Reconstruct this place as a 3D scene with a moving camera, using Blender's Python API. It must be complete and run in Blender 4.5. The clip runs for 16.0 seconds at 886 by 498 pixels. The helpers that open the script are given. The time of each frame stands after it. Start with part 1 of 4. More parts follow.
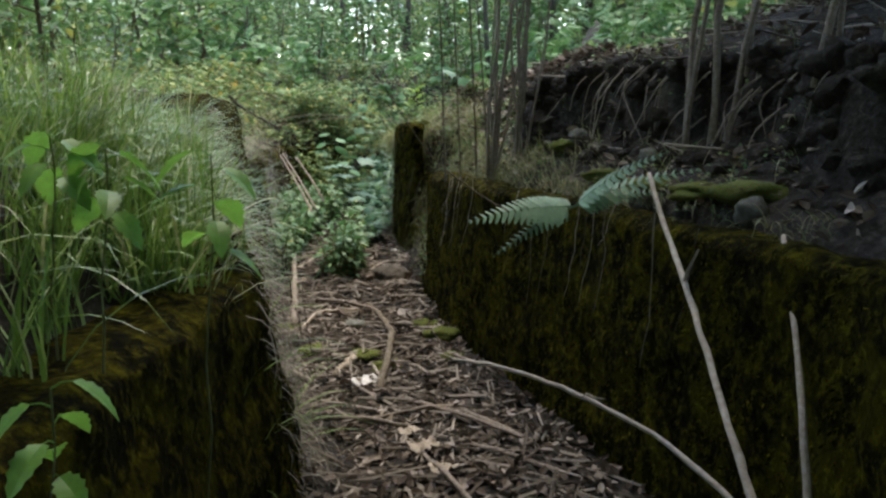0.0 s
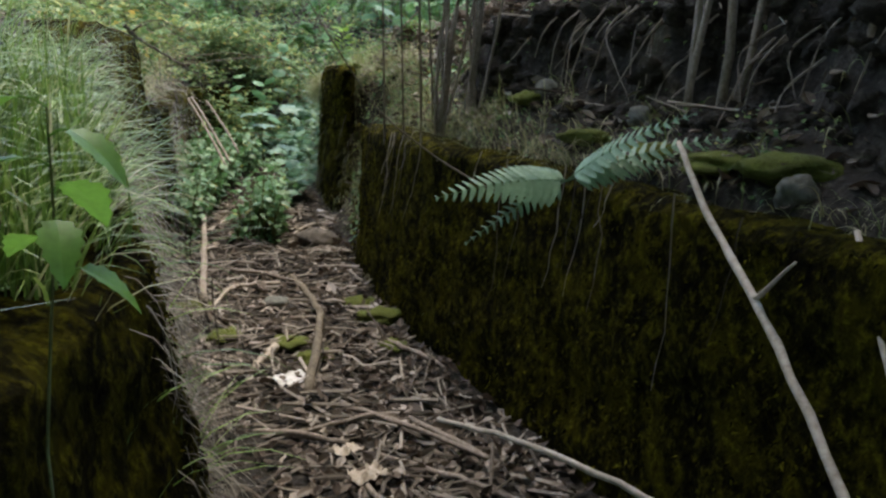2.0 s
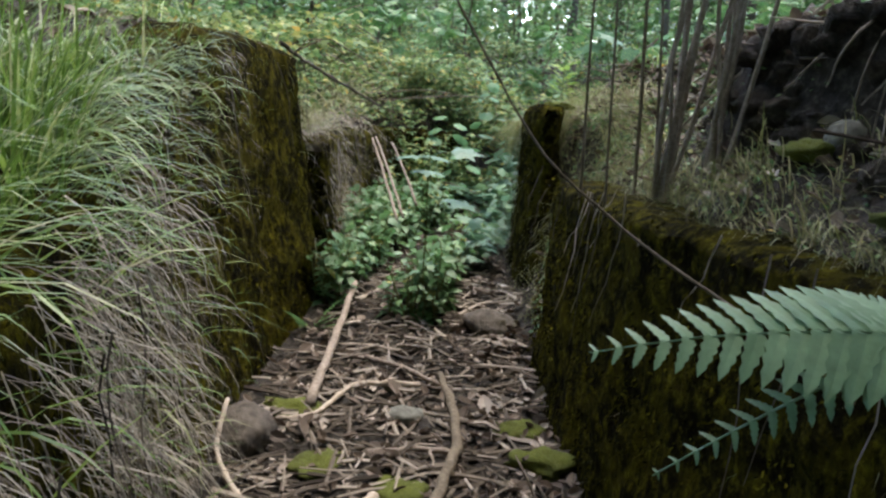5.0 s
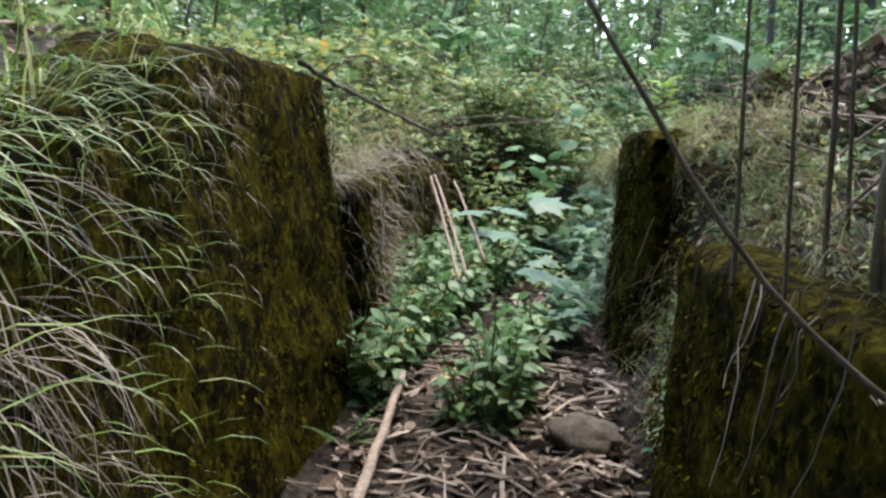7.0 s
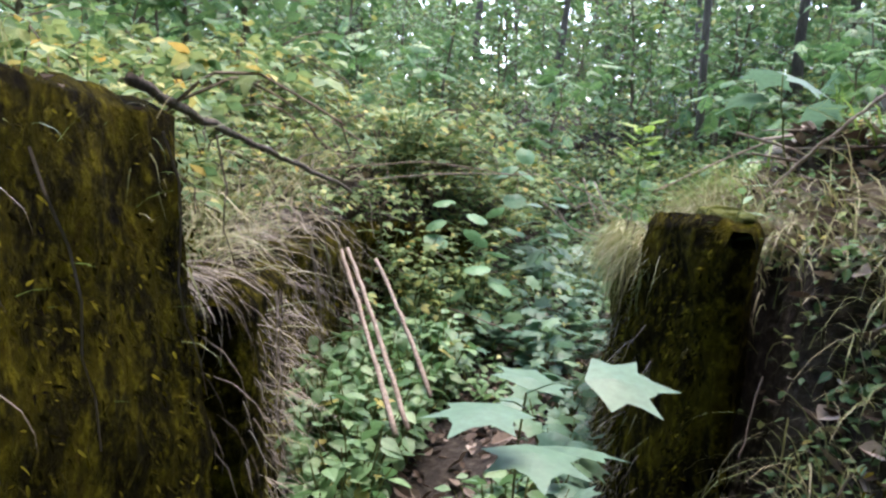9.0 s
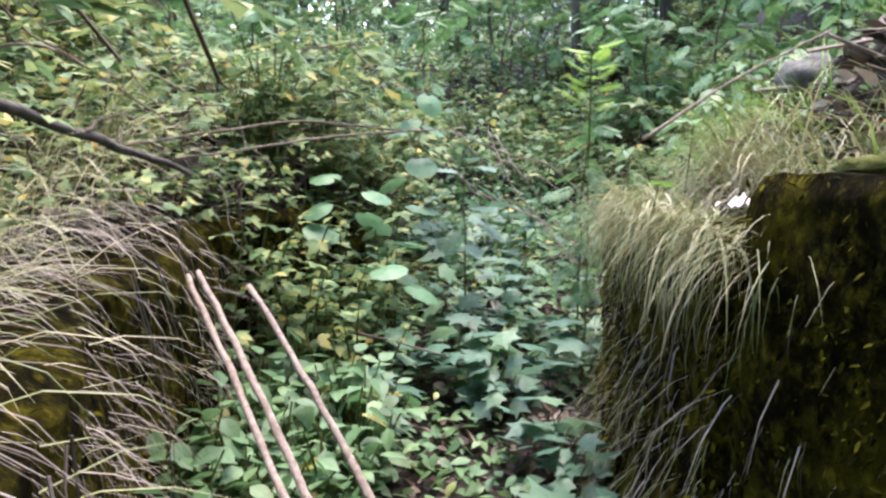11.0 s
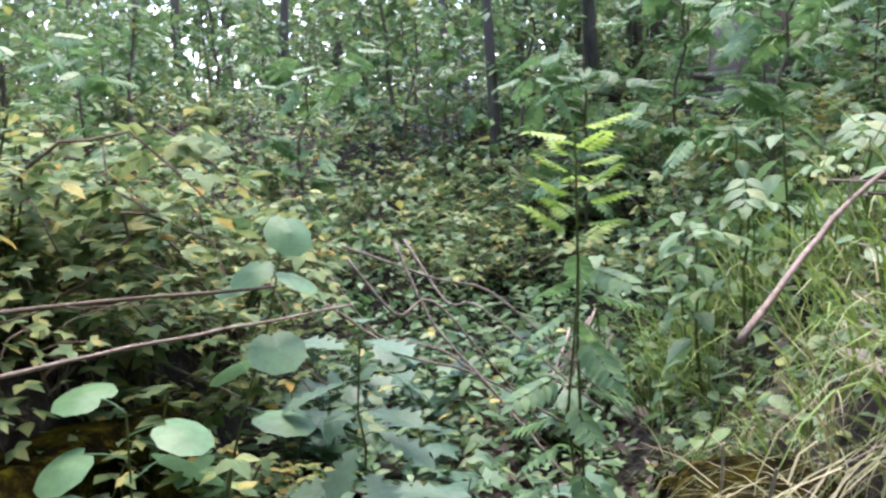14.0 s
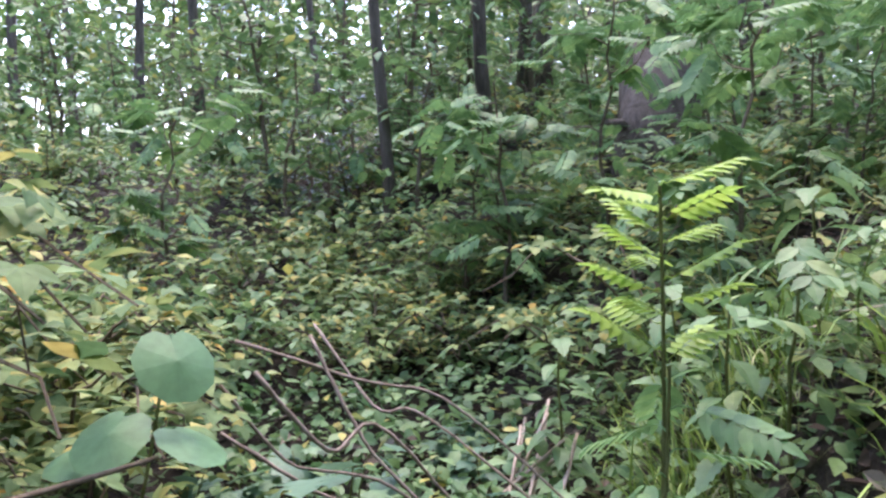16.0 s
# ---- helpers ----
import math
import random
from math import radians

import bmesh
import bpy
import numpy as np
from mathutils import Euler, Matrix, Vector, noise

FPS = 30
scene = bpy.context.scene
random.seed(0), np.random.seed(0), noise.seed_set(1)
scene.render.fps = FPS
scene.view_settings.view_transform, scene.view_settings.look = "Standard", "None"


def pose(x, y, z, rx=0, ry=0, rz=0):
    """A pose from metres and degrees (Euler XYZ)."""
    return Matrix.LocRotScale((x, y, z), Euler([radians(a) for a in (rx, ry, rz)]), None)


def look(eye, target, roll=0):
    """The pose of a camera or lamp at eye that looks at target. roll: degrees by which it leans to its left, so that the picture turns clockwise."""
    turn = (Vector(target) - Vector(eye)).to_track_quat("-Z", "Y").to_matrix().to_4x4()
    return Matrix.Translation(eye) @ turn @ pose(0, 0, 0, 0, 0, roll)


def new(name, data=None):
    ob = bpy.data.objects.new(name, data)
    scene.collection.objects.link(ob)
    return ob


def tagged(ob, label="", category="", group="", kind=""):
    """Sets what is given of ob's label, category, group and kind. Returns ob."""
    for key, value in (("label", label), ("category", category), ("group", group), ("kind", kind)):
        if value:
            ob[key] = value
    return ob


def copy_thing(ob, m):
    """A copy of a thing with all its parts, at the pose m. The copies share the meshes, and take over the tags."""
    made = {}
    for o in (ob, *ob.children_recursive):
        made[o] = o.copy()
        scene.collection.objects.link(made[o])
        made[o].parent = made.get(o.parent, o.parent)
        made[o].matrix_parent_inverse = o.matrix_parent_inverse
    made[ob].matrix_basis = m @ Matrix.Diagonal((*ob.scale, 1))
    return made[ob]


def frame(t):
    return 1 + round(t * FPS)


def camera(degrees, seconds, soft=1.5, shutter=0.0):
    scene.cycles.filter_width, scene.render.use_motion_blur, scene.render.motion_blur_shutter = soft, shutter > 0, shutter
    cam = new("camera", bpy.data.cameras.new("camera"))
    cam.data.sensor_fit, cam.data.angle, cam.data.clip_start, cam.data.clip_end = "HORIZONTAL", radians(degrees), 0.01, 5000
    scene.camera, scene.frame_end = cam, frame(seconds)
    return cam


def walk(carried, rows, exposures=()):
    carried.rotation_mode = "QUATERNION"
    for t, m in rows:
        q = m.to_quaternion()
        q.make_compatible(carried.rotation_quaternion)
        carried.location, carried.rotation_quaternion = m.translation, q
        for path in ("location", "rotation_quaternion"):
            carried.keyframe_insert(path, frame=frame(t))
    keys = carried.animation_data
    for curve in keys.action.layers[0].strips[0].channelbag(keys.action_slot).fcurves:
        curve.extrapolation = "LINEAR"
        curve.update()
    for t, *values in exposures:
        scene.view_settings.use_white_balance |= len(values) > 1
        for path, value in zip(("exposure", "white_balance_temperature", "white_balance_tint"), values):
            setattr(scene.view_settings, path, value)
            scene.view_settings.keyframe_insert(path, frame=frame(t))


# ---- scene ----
cam = camera(56.0, 16.0, soft=2.5)
PATH = [
    (0.0, 0.0, 0.0, 1.3, 80.5, -0.0, 0.0),
    (0.5, -0.032, 0.159, 1.241, 76.8, -0.48, -1.64),
    (1.0, -0.121, 0.425, 1.275, 78.81, -2.63, -3.62),
    (1.5, -0.131, 0.563, 1.283, 79.02, -3.11, -4.65),
    (2.0, -0.103, 0.658, 1.281, 77.04, -2.02, -5.44),
    (2.5, -0.072, 0.8, 1.257, 75.74, -0.66, -5.16),
    (3.0, 0.077, 0.954, 1.168, 78.6, 0.61, -0.61),
    (3.5, 0.162, 1.177, 1.162, 79.62, -0.1, 3.67),
    (4.0, 0.153, 1.42, 1.144, 79.95, -2.61, 6.82),
    (4.5, 0.113, 1.652, 1.165, 79.78, -3.98, 8.97),
    (5.0, 0.081, 1.882, 1.177, 80.03, -4.23, 11.14),
    (7.5, -0.211, 3.163, 1.227, 81.55, -2.36, 16.39),
    (8.0, -0.346, 3.486, 1.246, 82.09, -2.76, 15.14),
    (8.5, -0.495, 3.786, 1.264, 83.27, -3.49, 11.93),
    (9.0, -0.63, 4.089, 1.305, 83.33, -4.8, 7.69),
    (11.5, -0.956, 5.4, 1.26, 80.89, 0.3, -5.63),
    (12.0, -0.92, 5.604, 1.303, 81.89, 1.03, -6.77),
    (12.5, -0.972, 5.863, 1.355, 83.61, 0.64, -9.74),
    (13.0, -0.947, 6.115, 1.394, 84.23, 0.63, -11.06),
    (13.5, -0.848, 6.336, 1.428, 85.12, 0.45, -10.32),
    (14.0, -0.776, 6.485, 1.437, 84.52, 1.4, -10.68),
    (14.5, -0.777, 6.604, 1.435, 83.55, 1.66, -12.84),
    (15.0, -0.798, 6.853, 1.436, 83.5, 1.75, -14.78),
    (15.5, -0.807, 7.041, 1.456, 84.76, 1.81, -16.92),
    (16.0, -0.807, 7.14, 1.476, 87.66, 2.01, -20.08),
]
walk(cam, [(t, pose(x, y, z, rx, ry, rz)) for t, x, y, z, rx, ry, rz in PATH], exposures=[(0, 2.8, 7300, 10), (4, 3.0, 7100, 12), (7.5, 3.25, 7000, 19), (9, 3.4, 7000, 24), (11.5, 3.6, 6800, 28), (16, 3.3, 7000, 33)])


# ---- world, sun ----
world = bpy.data.worlds.new("overcast_sky")
scene.world = world
world.use_nodes = True
wn = world.node_tree
sky = wn.nodes.new("ShaderNodeTexSky")
sky.sky_type, sky.sun_disc = "NISHITA", False
sky.sun_elevation, sky.sun_rotation = radians(71), radians(15)
wn.links.new(sky.outputs[0], wn.nodes["Background"].inputs[0])
wn.nodes["Background"].inputs[1].default_value = 0.15
sun_data = bpy.data.lights.new("sun", "SUN")
sun_data.energy, sun_data.angle, sun_data.color = 0.9, radians(40), (1.0, 0.95, 0.86)
sun = new("sun", sun_data)
sun.matrix_world = look((3, 11, 33), (0, 0, 0))

rng = np.random.default_rng(7)


# ---- materials ----
def nodes_of(name):
    m = bpy.data.materials.new(name)
    m.use_nodes = True
    nt = m.node_tree
    return m, nt, nt.nodes["Principled BSDF"], nt.nodes["Material Output"]


def ramp(nt, stops):
    r = nt.nodes.new("ShaderNodeValToRGB")
    while len(r.color_ramp.elements) < len(stops):
        r.color_ramp.elements.new(0.5)
    for e, (p, c) in zip(r.color_ramp.elements, stops):
        e.position, e.color = p, (*c, 1)
    return r


def noise_node(nt, scale, detail=6, rough=0.6, stretch=None):
    n = nt.nodes.new("ShaderNodeTexNoise")
    n.inputs["Scale"].default_value, n.inputs["Detail"].default_value, n.inputs["Roughness"].default_value = scale, detail, rough
    tc = nt.nodes.new("ShaderNodeNewGeometry")
    mp = nt.nodes.new("ShaderNodeMapping")
    mp.inputs["Scale"].default_value = stretch or (1, 1, 1)
    nt.links.new(tc.outputs["Position"], mp.inputs[0])
    nt.links.new(mp.outputs[0], n.inputs["Vector"])
    return n


def mixed(nt, fac, a, b, kind="MIX"):
    x = nt.nodes.new("ShaderNodeMix")
    x.data_type, x.blend_type = "RGBA", kind
    for s, v in ((x.inputs[0], fac), (x.inputs[6], a), (x.inputs[7], b)):
        if hasattr(v, "links"):
            nt.links.new(v, s)
        else:
            s.default_value = v if isinstance(v, float) else (*v, 1)
    return x.outputs[2]


def surface(name, fine, coarse_stops, fine_stops, coarse=1.7, rough=0.9, bump=0.6, dist=0.02, stretch=None, blend=0.5, spec=0.2):
    """A rough natural surface: coarse stains over fine grain, with relief."""
    m, nt, bs, out = nodes_of(name)
    n1, n2 = noise_node(nt, coarse, 8, 0.65, stretch), noise_node(nt, fine, 8, 0.7, stretch)
    r1, r2 = ramp(nt, coarse_stops), ramp(nt, fine_stops)
    nt.links.new(n1.outputs[0], r1.inputs[0])
    nt.links.new(n2.outputs[0], r2.inputs[0])
    nt.links.new(mixed(nt, blend, r1.outputs[0], r2.outputs[0]), bs.inputs["Base Color"])
    bs.inputs["Roughness"].default_value = rough
    bs.inputs["Specular IOR Level"].default_value = spec
    b = nt.nodes.new("ShaderNodeBump")
    b.inputs["Strength"].default_value, b.inputs["Distance"].default_value = bump, dist
    nt.links.new(n2.outputs[0], b.inputs["Height"])
    nt.links.new(b.outputs[0], bs.inputs["Normal"])
    return m


def leafy(name, stops, rough=0.5, through_light=0.35, spec=0.4):
    """Leaves: a colour for each island, blotches, and light let through."""
    m, nt, bs, out = nodes_of(name)
    g = nt.nodes.new("ShaderNodeNewGeometry")
    r = ramp(nt, stops)
    nt.links.new(g.outputs["Random Per Island"], r.inputs[0])
    n = noise_node(nt, 60, 3, 0.6)
    c = mixed(nt, 0.35, r.outputs[0], n.outputs[0], "OVERLAY")
    nt.links.new(c, bs.inputs["Base Color"])
    bs.inputs["Roughness"].default_value = rough
    bs.inputs["Specular IOR Level"].default_value = spec
    tr = nt.nodes.new("ShaderNodeBsdfTranslucent")
    nt.links.new(c, tr.inputs[0])
    mx = nt.nodes.new("ShaderNodeMixShader")
    mx.inputs[0].default_value = through_light
    nt.links.new(bs.outputs[0], mx.inputs[1])
    nt.links.new(tr.outputs[0], mx.inputs[2])
    nt.links.new(mx.outputs[0], out.inputs[0])
    return m


M_SOIL = surface("forest_soil", 34, [(0.3, (0.012, 0.01, 0.008)), (0.55, (0.04, 0.034, 0.026)), (0.72, (0.042, 0.046, 0.018))],
                 [(0.36, (0.006, 0.005, 0.004)), (0.52, (0.045, 0.038, 0.03)), (0.68, (0.16, 0.14, 0.115))], coarse=4.0, bump=1.0, dist=0.05)
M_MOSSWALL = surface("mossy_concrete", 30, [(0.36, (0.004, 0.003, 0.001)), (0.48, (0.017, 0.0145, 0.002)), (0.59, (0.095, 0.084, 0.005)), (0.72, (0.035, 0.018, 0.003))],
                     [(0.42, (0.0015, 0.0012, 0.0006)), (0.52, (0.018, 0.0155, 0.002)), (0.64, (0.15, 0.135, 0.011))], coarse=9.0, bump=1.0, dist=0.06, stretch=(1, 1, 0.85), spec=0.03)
M_WALLMOSS = leafy("moss_tufts", [(0.0, (0.004, 0.003, 0.001)), (0.5, (0.02, 0.018, 0.003)), (0.78, (0.07, 0.063, 0.006)), (1.0, (0.12, 0.11, 0.012))], 0.95, 0.1, 0.02)
M_MOSS = surface("moss_cushion", 160, [(0.35, (0.05, 0.06, 0.01)), (0.6, (0.13, 0.15, 0.025))],
                 [(0.35, (0.03, 0.04, 0.006)), (0.65, (0.16, 0.19, 0.04))], coarse=12, bump=1.0, dist=0.012)
M_STONE = surface("grey_stone", 45, [(0.35, (0.07, 0.07, 0.055)), (0.6, (0.15, 0.15, 0.13))], [(0.35, (0.03, 0.03, 0.02)), (0.65, (0.19, 0.19, 0.165))], coarse=6, dist=0.015)
M_BARK = surface("tree_bark", 30, [(0.35, (0.05, 0.042, 0.034)), (0.6, (0.12, 0.105, 0.085)), (0.75, (0.1, 0.11, 0.06))],
                 [(0.35, (0.022, 0.018, 0.014)), (0.65, (0.16, 0.14, 0.115))], coarse=3, dist=0.03, stretch=(1, 1, 0.15))
M_TWIG = surface("grey_twig", 70, [(0.35, (0.16, 0.125, 0.095)), (0.65, (0.3, 0.25, 0.2))], [(0.35, (0.08, 0.06, 0.045)), (0.65, (0.36, 0.31, 0.26))], coarse=14, dist=0.004)
M_PALEWOOD = surface("pale_dead_wood", 60, [(0.35, (0.27, 0.22, 0.165)), (0.65, (0.48, 0.41, 0.33))], [(0.35, (0.17, 0.13, 0.09)), (0.65, (0.52, 0.46, 0.38))], coarse=9, dist=0.004)
M_STEM = surface("brown_stem", 60, [(0.35, (0.07, 0.055, 0.04)), (0.65, (0.16, 0.13, 0.095))], [(0.35, (0.04, 0.03, 0.02)), (0.65, (0.2, 0.17, 0.12))], coarse=9, dist=0.004)
M_GREENSTEM = surface("green_stem", 60, [(0.35, (0.07, 0.09, 0.03)), (0.65, (0.12, 0.14, 0.05))], [(0.35, (0.06, 0.07, 0.02)), (0.65, (0.16, 0.17, 0.07))], coarse=9, dist=0.002)
M_PAPER = surface("white_paper_scrap", 50, [(0.3, (0.4, 0.38, 0.34)), (0.6, (0.62, 0.6, 0.57))], [(0.3, (0.3, 0.28, 0.24)), (0.6, (0.66, 0.65, 0.63))], coarse=18, dist=0.003)
M_LITTER = leafy("dead_leaves", [(0.0, (0.035, 0.024, 0.017)), (0.45, (0.09, 0.066, 0.048)), (0.8, (0.2, 0.16, 0.125)), (1.0, (0.4, 0.35, 0.3))], 0.7, 0.1, 0.25)
M_TWIGS = leafy("twig_litter", [(0.0, (0.035, 0.028, 0.022)), (0.5, (0.13, 0.108, 0.085)), (1.0, (0.4, 0.35, 0.29))], 0.8, 0.0, 0.2)
M_GRASS = leafy("green_grass", [(0.0, (0.05, 0.1, 0.02)), (0.5, (0.13, 0.24, 0.045)), (0.85, (0.24, 0.36, 0.09)), (1.0, (0.36, 0.36, 0.2))], 0.4, 0.35)
M_HAY = leafy("dry_grass", [(0.0, (0.06, 0.048, 0.034)), (0.5, (0.16, 0.138, 0.104)), (1.0, (0.36, 0.33, 0.26))], 0.65, 0.15, 0.25)
M_MIXHAY = leafy("bank_grass", [(0.0, (0.12, 0.17, 0.05)), (0.5, (0.24, 0.26, 0.11)), (1.0, (0.4, 0.36, 0.22))], 0.55, 0.25)
M_HERB = leafy("herb_leaves", [(0.0, (0.06, 0.15, 0.055)), (0.5, (0.11, 0.22, 0.09)), (0.93, (0.17, 0.29, 0.12)), (1.0, (0.4, 0.36, 0.09))])
M_BRAMBLE = leafy("bramble_leaves", [(0.0, (0.07, 0.15, 0.06)), (0.45, (0.14, 0.23, 0.09)), (0.8, (0.23, 0.3, 0.11)), (0.95, (0.38, 0.36, 0.12)), (1.0, (0.5, 0.33, 0.08))], 0.6, 0.35, 0.2)
M_MAPLE = leafy("maple_leaves", [(0.0, (0.06, 0.15, 0.09)), (0.6, (0.1, 0.2, 0.12)), (1.0, (0.15, 0.27, 0.14))])
M_ROWAN = leafy("rowan_leaves", [(0.0, (0.08, 0.19, 0.07)), (0.6, (0.13, 0.27, 0.1)), (1.0, (0.2, 0.35, 0.12))])
M_ROWANTOP = leafy("young_rowan_leaves", [(0.0, (0.2, 0.36, 0.07)), (1.0, (0.32, 0.48, 0.1))], 0.5, 0.45)
M_SHRUB = leafy("shrub_leaves", [(0.0, (0.07, 0.16, 0.06)), (0.5, (0.12, 0.23, 0.09)), (0.9, (0.19, 0.31, 0.11)), (1.0, (0.36, 0.36, 0.1))])
M_BLUE = leafy("bluish_leaves", [(0.0, (0.14, 0.2, 0.2)), (1.0, (0.26, 0.33, 0.36))], 0.45, 0.2)
M_FERN = leafy("fern_leaves", [(0.0, (0.11, 0.21, 0.11)), (1.0, (0.18, 0.3, 0.17))], 0.5, 0.3)
M_NETTLE = leafy("nettle_leaves", [(0.0, (0.09, 0.22, 0.03)), (1.0, (0.16, 0.34, 0.06))], 0.45, 0.45)
M_HAZEL = leafy("round_leaves", [(0.0, (0.09, 0.22, 0.1)), (1.0, (0.13, 0.28, 0.13))], 0.5, 0.35)
M_CROWN = leafy("tree_leaves", [(0.0, (0.05, 0.11, 0.03)), (0.6, (0.1, 0.19, 0.05)), (1.0, (0.18, 0.28, 0.08))], 0.5, 0.4)


# ---- mesh helpers ----
def link_mesh(name, vt, mat, parent=None, label="", smooth=False):
    v, t = vt
    v, t = np.asarray(v, np.float32), np.asarray(t, np.int32)
    me = bpy.data.meshes.new(name)
    me.vertices.add(len(v))
    me.vertices.foreach_set("co", v.ravel())
    me.loops.add(len(t) * 3)
    me.loops.foreach_set("vertex_index", t.ravel())
    me.polygons.add(len(t))
    me.polygons.foreach_set("loop_start", np.arange(0, len(t) * 3, 3, dtype=np.int32))
    me.polygons.foreach_set("use_smooth", np.full(len(t), smooth))
    me.update(calc_edges=True)
    me.materials.append(mat)
    ob = new(name, me)
    ob.parent = parent
    if label:
        ob["label"] = label
    return ob


def join(parts):
    vs, ts, n = [], [], 0
    for v, t in parts:
        vs.append(v)
        ts.append(np.asarray(t) + n)
        n += len(v)
    return np.concatenate(vs), np.concatenate(ts)


def turns(a, p, r):
    """Rotations by heading a, rise p and roll r (arrays of radians); the x axis points along."""
    a, p, r = np.broadcast_arrays(np.asarray(a, float), p, r)
    ca, sa, cp, sp, cr, sr = np.cos(a), np.sin(a), np.cos(p), np.sin(p), np.cos(r), np.sin(r)
    x = np.stack([ca * cp, sa * cp, sp], -1)
    y0 = np.stack([-sa, ca, np.zeros_like(a)], -1)
    z0 = np.cross(x, y0)
    y = y0 * cr[..., None] + z0 * sr[..., None]
    return np.stack([x, y, np.cross(x, y)], -1)


def spread(tmpl, pos, rot, size):
    """Copies of a small template joined into one mesh's arrays."""
    tv, tt = np.asarray(tmpl[0], float), np.asarray(tmpl[1])
    size = np.asarray(size, float)
    size = size[:, None] if size.ndim == 1 else size
    v = np.einsum("nij,kj->nki", rot, tv) * size[:, None, :] + np.asarray(pos)[:, None, :]
    t = tt[None] + (np.arange(len(v)) * len(tv))[:, None, None]
    return v.reshape(-1, 3), t.reshape(-1, 3)


def tube(pts, radii, n=6):
    pts = np.asarray(pts, float)
    radii = np.broadcast_to(radii, len(pts))
    d = np.gradient(pts, axis=0)
    d /= np.linalg.norm(d, axis=1)[:, None] + 1e-9
    up = np.where(np.abs(d[:, 2:3]) > 0.9, [[1.0, 0, 0]], [[0, 0, 1.0]])
    u = np.cross(d, up)
    u /= np.linalg.norm(u, axis=1)[:, None] + 1e-9
    w = np.cross(d, u)
    a = np.linspace(0, 2 * math.pi, n, endpoint=False)
    v = pts[:, None] + radii[:, None, None] * (np.cos(a)[None, :, None] * u[:, None] + np.sin(a)[None, :, None] * w[:, None])
    t = []
    for i in range(len(pts) - 1):
        for j in range(n):
            p, q = i * n + j, i * n + (j + 1) % n
            t += [(p, q, q + n), (p, q + n, p + n)]
    for j in range(1, n - 1):
        e = (len(pts) - 1) * n
        t += [(0, j + 1, j), (e, e + j, e + j + 1)]
    return v.reshape(-1, 3), np.array(t)


def wobble(a, b, n, amount, sag=0.0):
    a, b = np.asarray(a, float), np.asarray(b, float)
    s = np.linspace(0, 1, n)[:, None]
    p = a + (b - a) * s + np.sin(s * math.pi) * [[0, 0, -sag]]
    off = np.cumsum(rng.normal(0, 1, (n, 3)), 0)
    off -= off[0] + (off[-1] - off[0]) * s
    return p + off * amount


def outline_leaf(half, fold=0.12, droop=0.2):
    """A leaf template from half-widths along its length, folded at the midrib."""
    n = len(half)
    v, t = [], []
    for i, h in enumerate(half):
        s = i / (n - 1)
        z = -droop * s * s
        v += [(s, 0, z), (s, h, z + fold * h), (s, -h, z + fold * h)]
    for i in range(n - 1):
        a, b = 3 * i, 3 * i + 3
        t += [(a, b, b + 1), (a, b + 1, a + 1), (a, b + 2, b), (a, a + 2, b + 2)]
    return np.array(v), np.array(t)


def palm_leaf(points, droop=0.15):
    """A lobed leaf: radii by angle about a centre at a third of its length."""
    n = len(points)
    v = [(0.35, 0, 0.03)]
    for a, r in points:
        x, y = 0.35 + r * math.cos(radians(a)), r * math.sin(radians(a))
        v.append((x, y, -droop * r * r))
    return np.array(v), np.array([(0, i + 1, (i + 1) % n + 1) for i in range(n)])


def mirror(p):
    return p + [(360 - a, r) for a, r in reversed(p) if 0 < a < 180]


OVATE = outline_leaf([0.0, 0.22, 0.3, 0.24, 0.12, 0.0])
NARROW = outline_leaf([0.0, 0.11, 0.15, 0.13, 0.07, 0.0])
ROUND = palm_leaf([(a, (0.5 if a != 180 else 0.35) + 0.025 * (i % 2)) for i, a in enumerate(range(0, 360, 20))], 0.3)
MAPLE = palm_leaf(mirror([(0, 0.68), (14, 0.42), (24, 0.4), (38, 0.36), (55, 0.62), (66, 0.42), (82, 0.34), (105, 0.5), (125, 0.34), (180, 0.3)]))
OAK = outline_leaf([0.0, 0.07, 0.18, 0.1, 0.26, 0.13, 0.33, 0.16, 0.3, 0.16, 0.12, 0.0], 0.15, 0.12)
SAW = outline_leaf([0.0, 0.2, 0.19, 0.29, 0.25, 0.3, 0.22, 0.24, 0.15, 0.15, 0.07, 0.0], 0.2, 0.35)
DEAD = outline_leaf([0.0, 0.22, 0.3, 0.2, 0.0], 0.6, -0.25)
TRIPLE = join([spread(OVATE, [(0, 0, 0)], turns([a], [0.05], [0.0]), [s]) for a, s in ((0, 1.0), (1.2, 0.85), (-1.2, 0.85))])


def pinnate(pairs, leaflet, reach=0.34):
    parts = [tube([(0, 0, 0), (0.5, 0, 0.03), (1, 0, -0.05)], [0.008, 0.006, 0.003], 3)]
    for i in range(pairs):
        s = 0.2 + 0.72 * i / max(1, pairs - 1)
        w = reach * (1 - 0.35 * abs(s - 0.45) / 0.55)
        for side in (1, -1):
            parts.append(spread(leaflet, [(s, 0, 0)], turns([side * 1.05], [-0.12], [0.0]), [w]))
    parts.append(spread(leaflet, [(0.96, 0, -0.04)], turns([0.0], [-0.1], [0.0]), [reach * 0.8]))
    return join(parts)


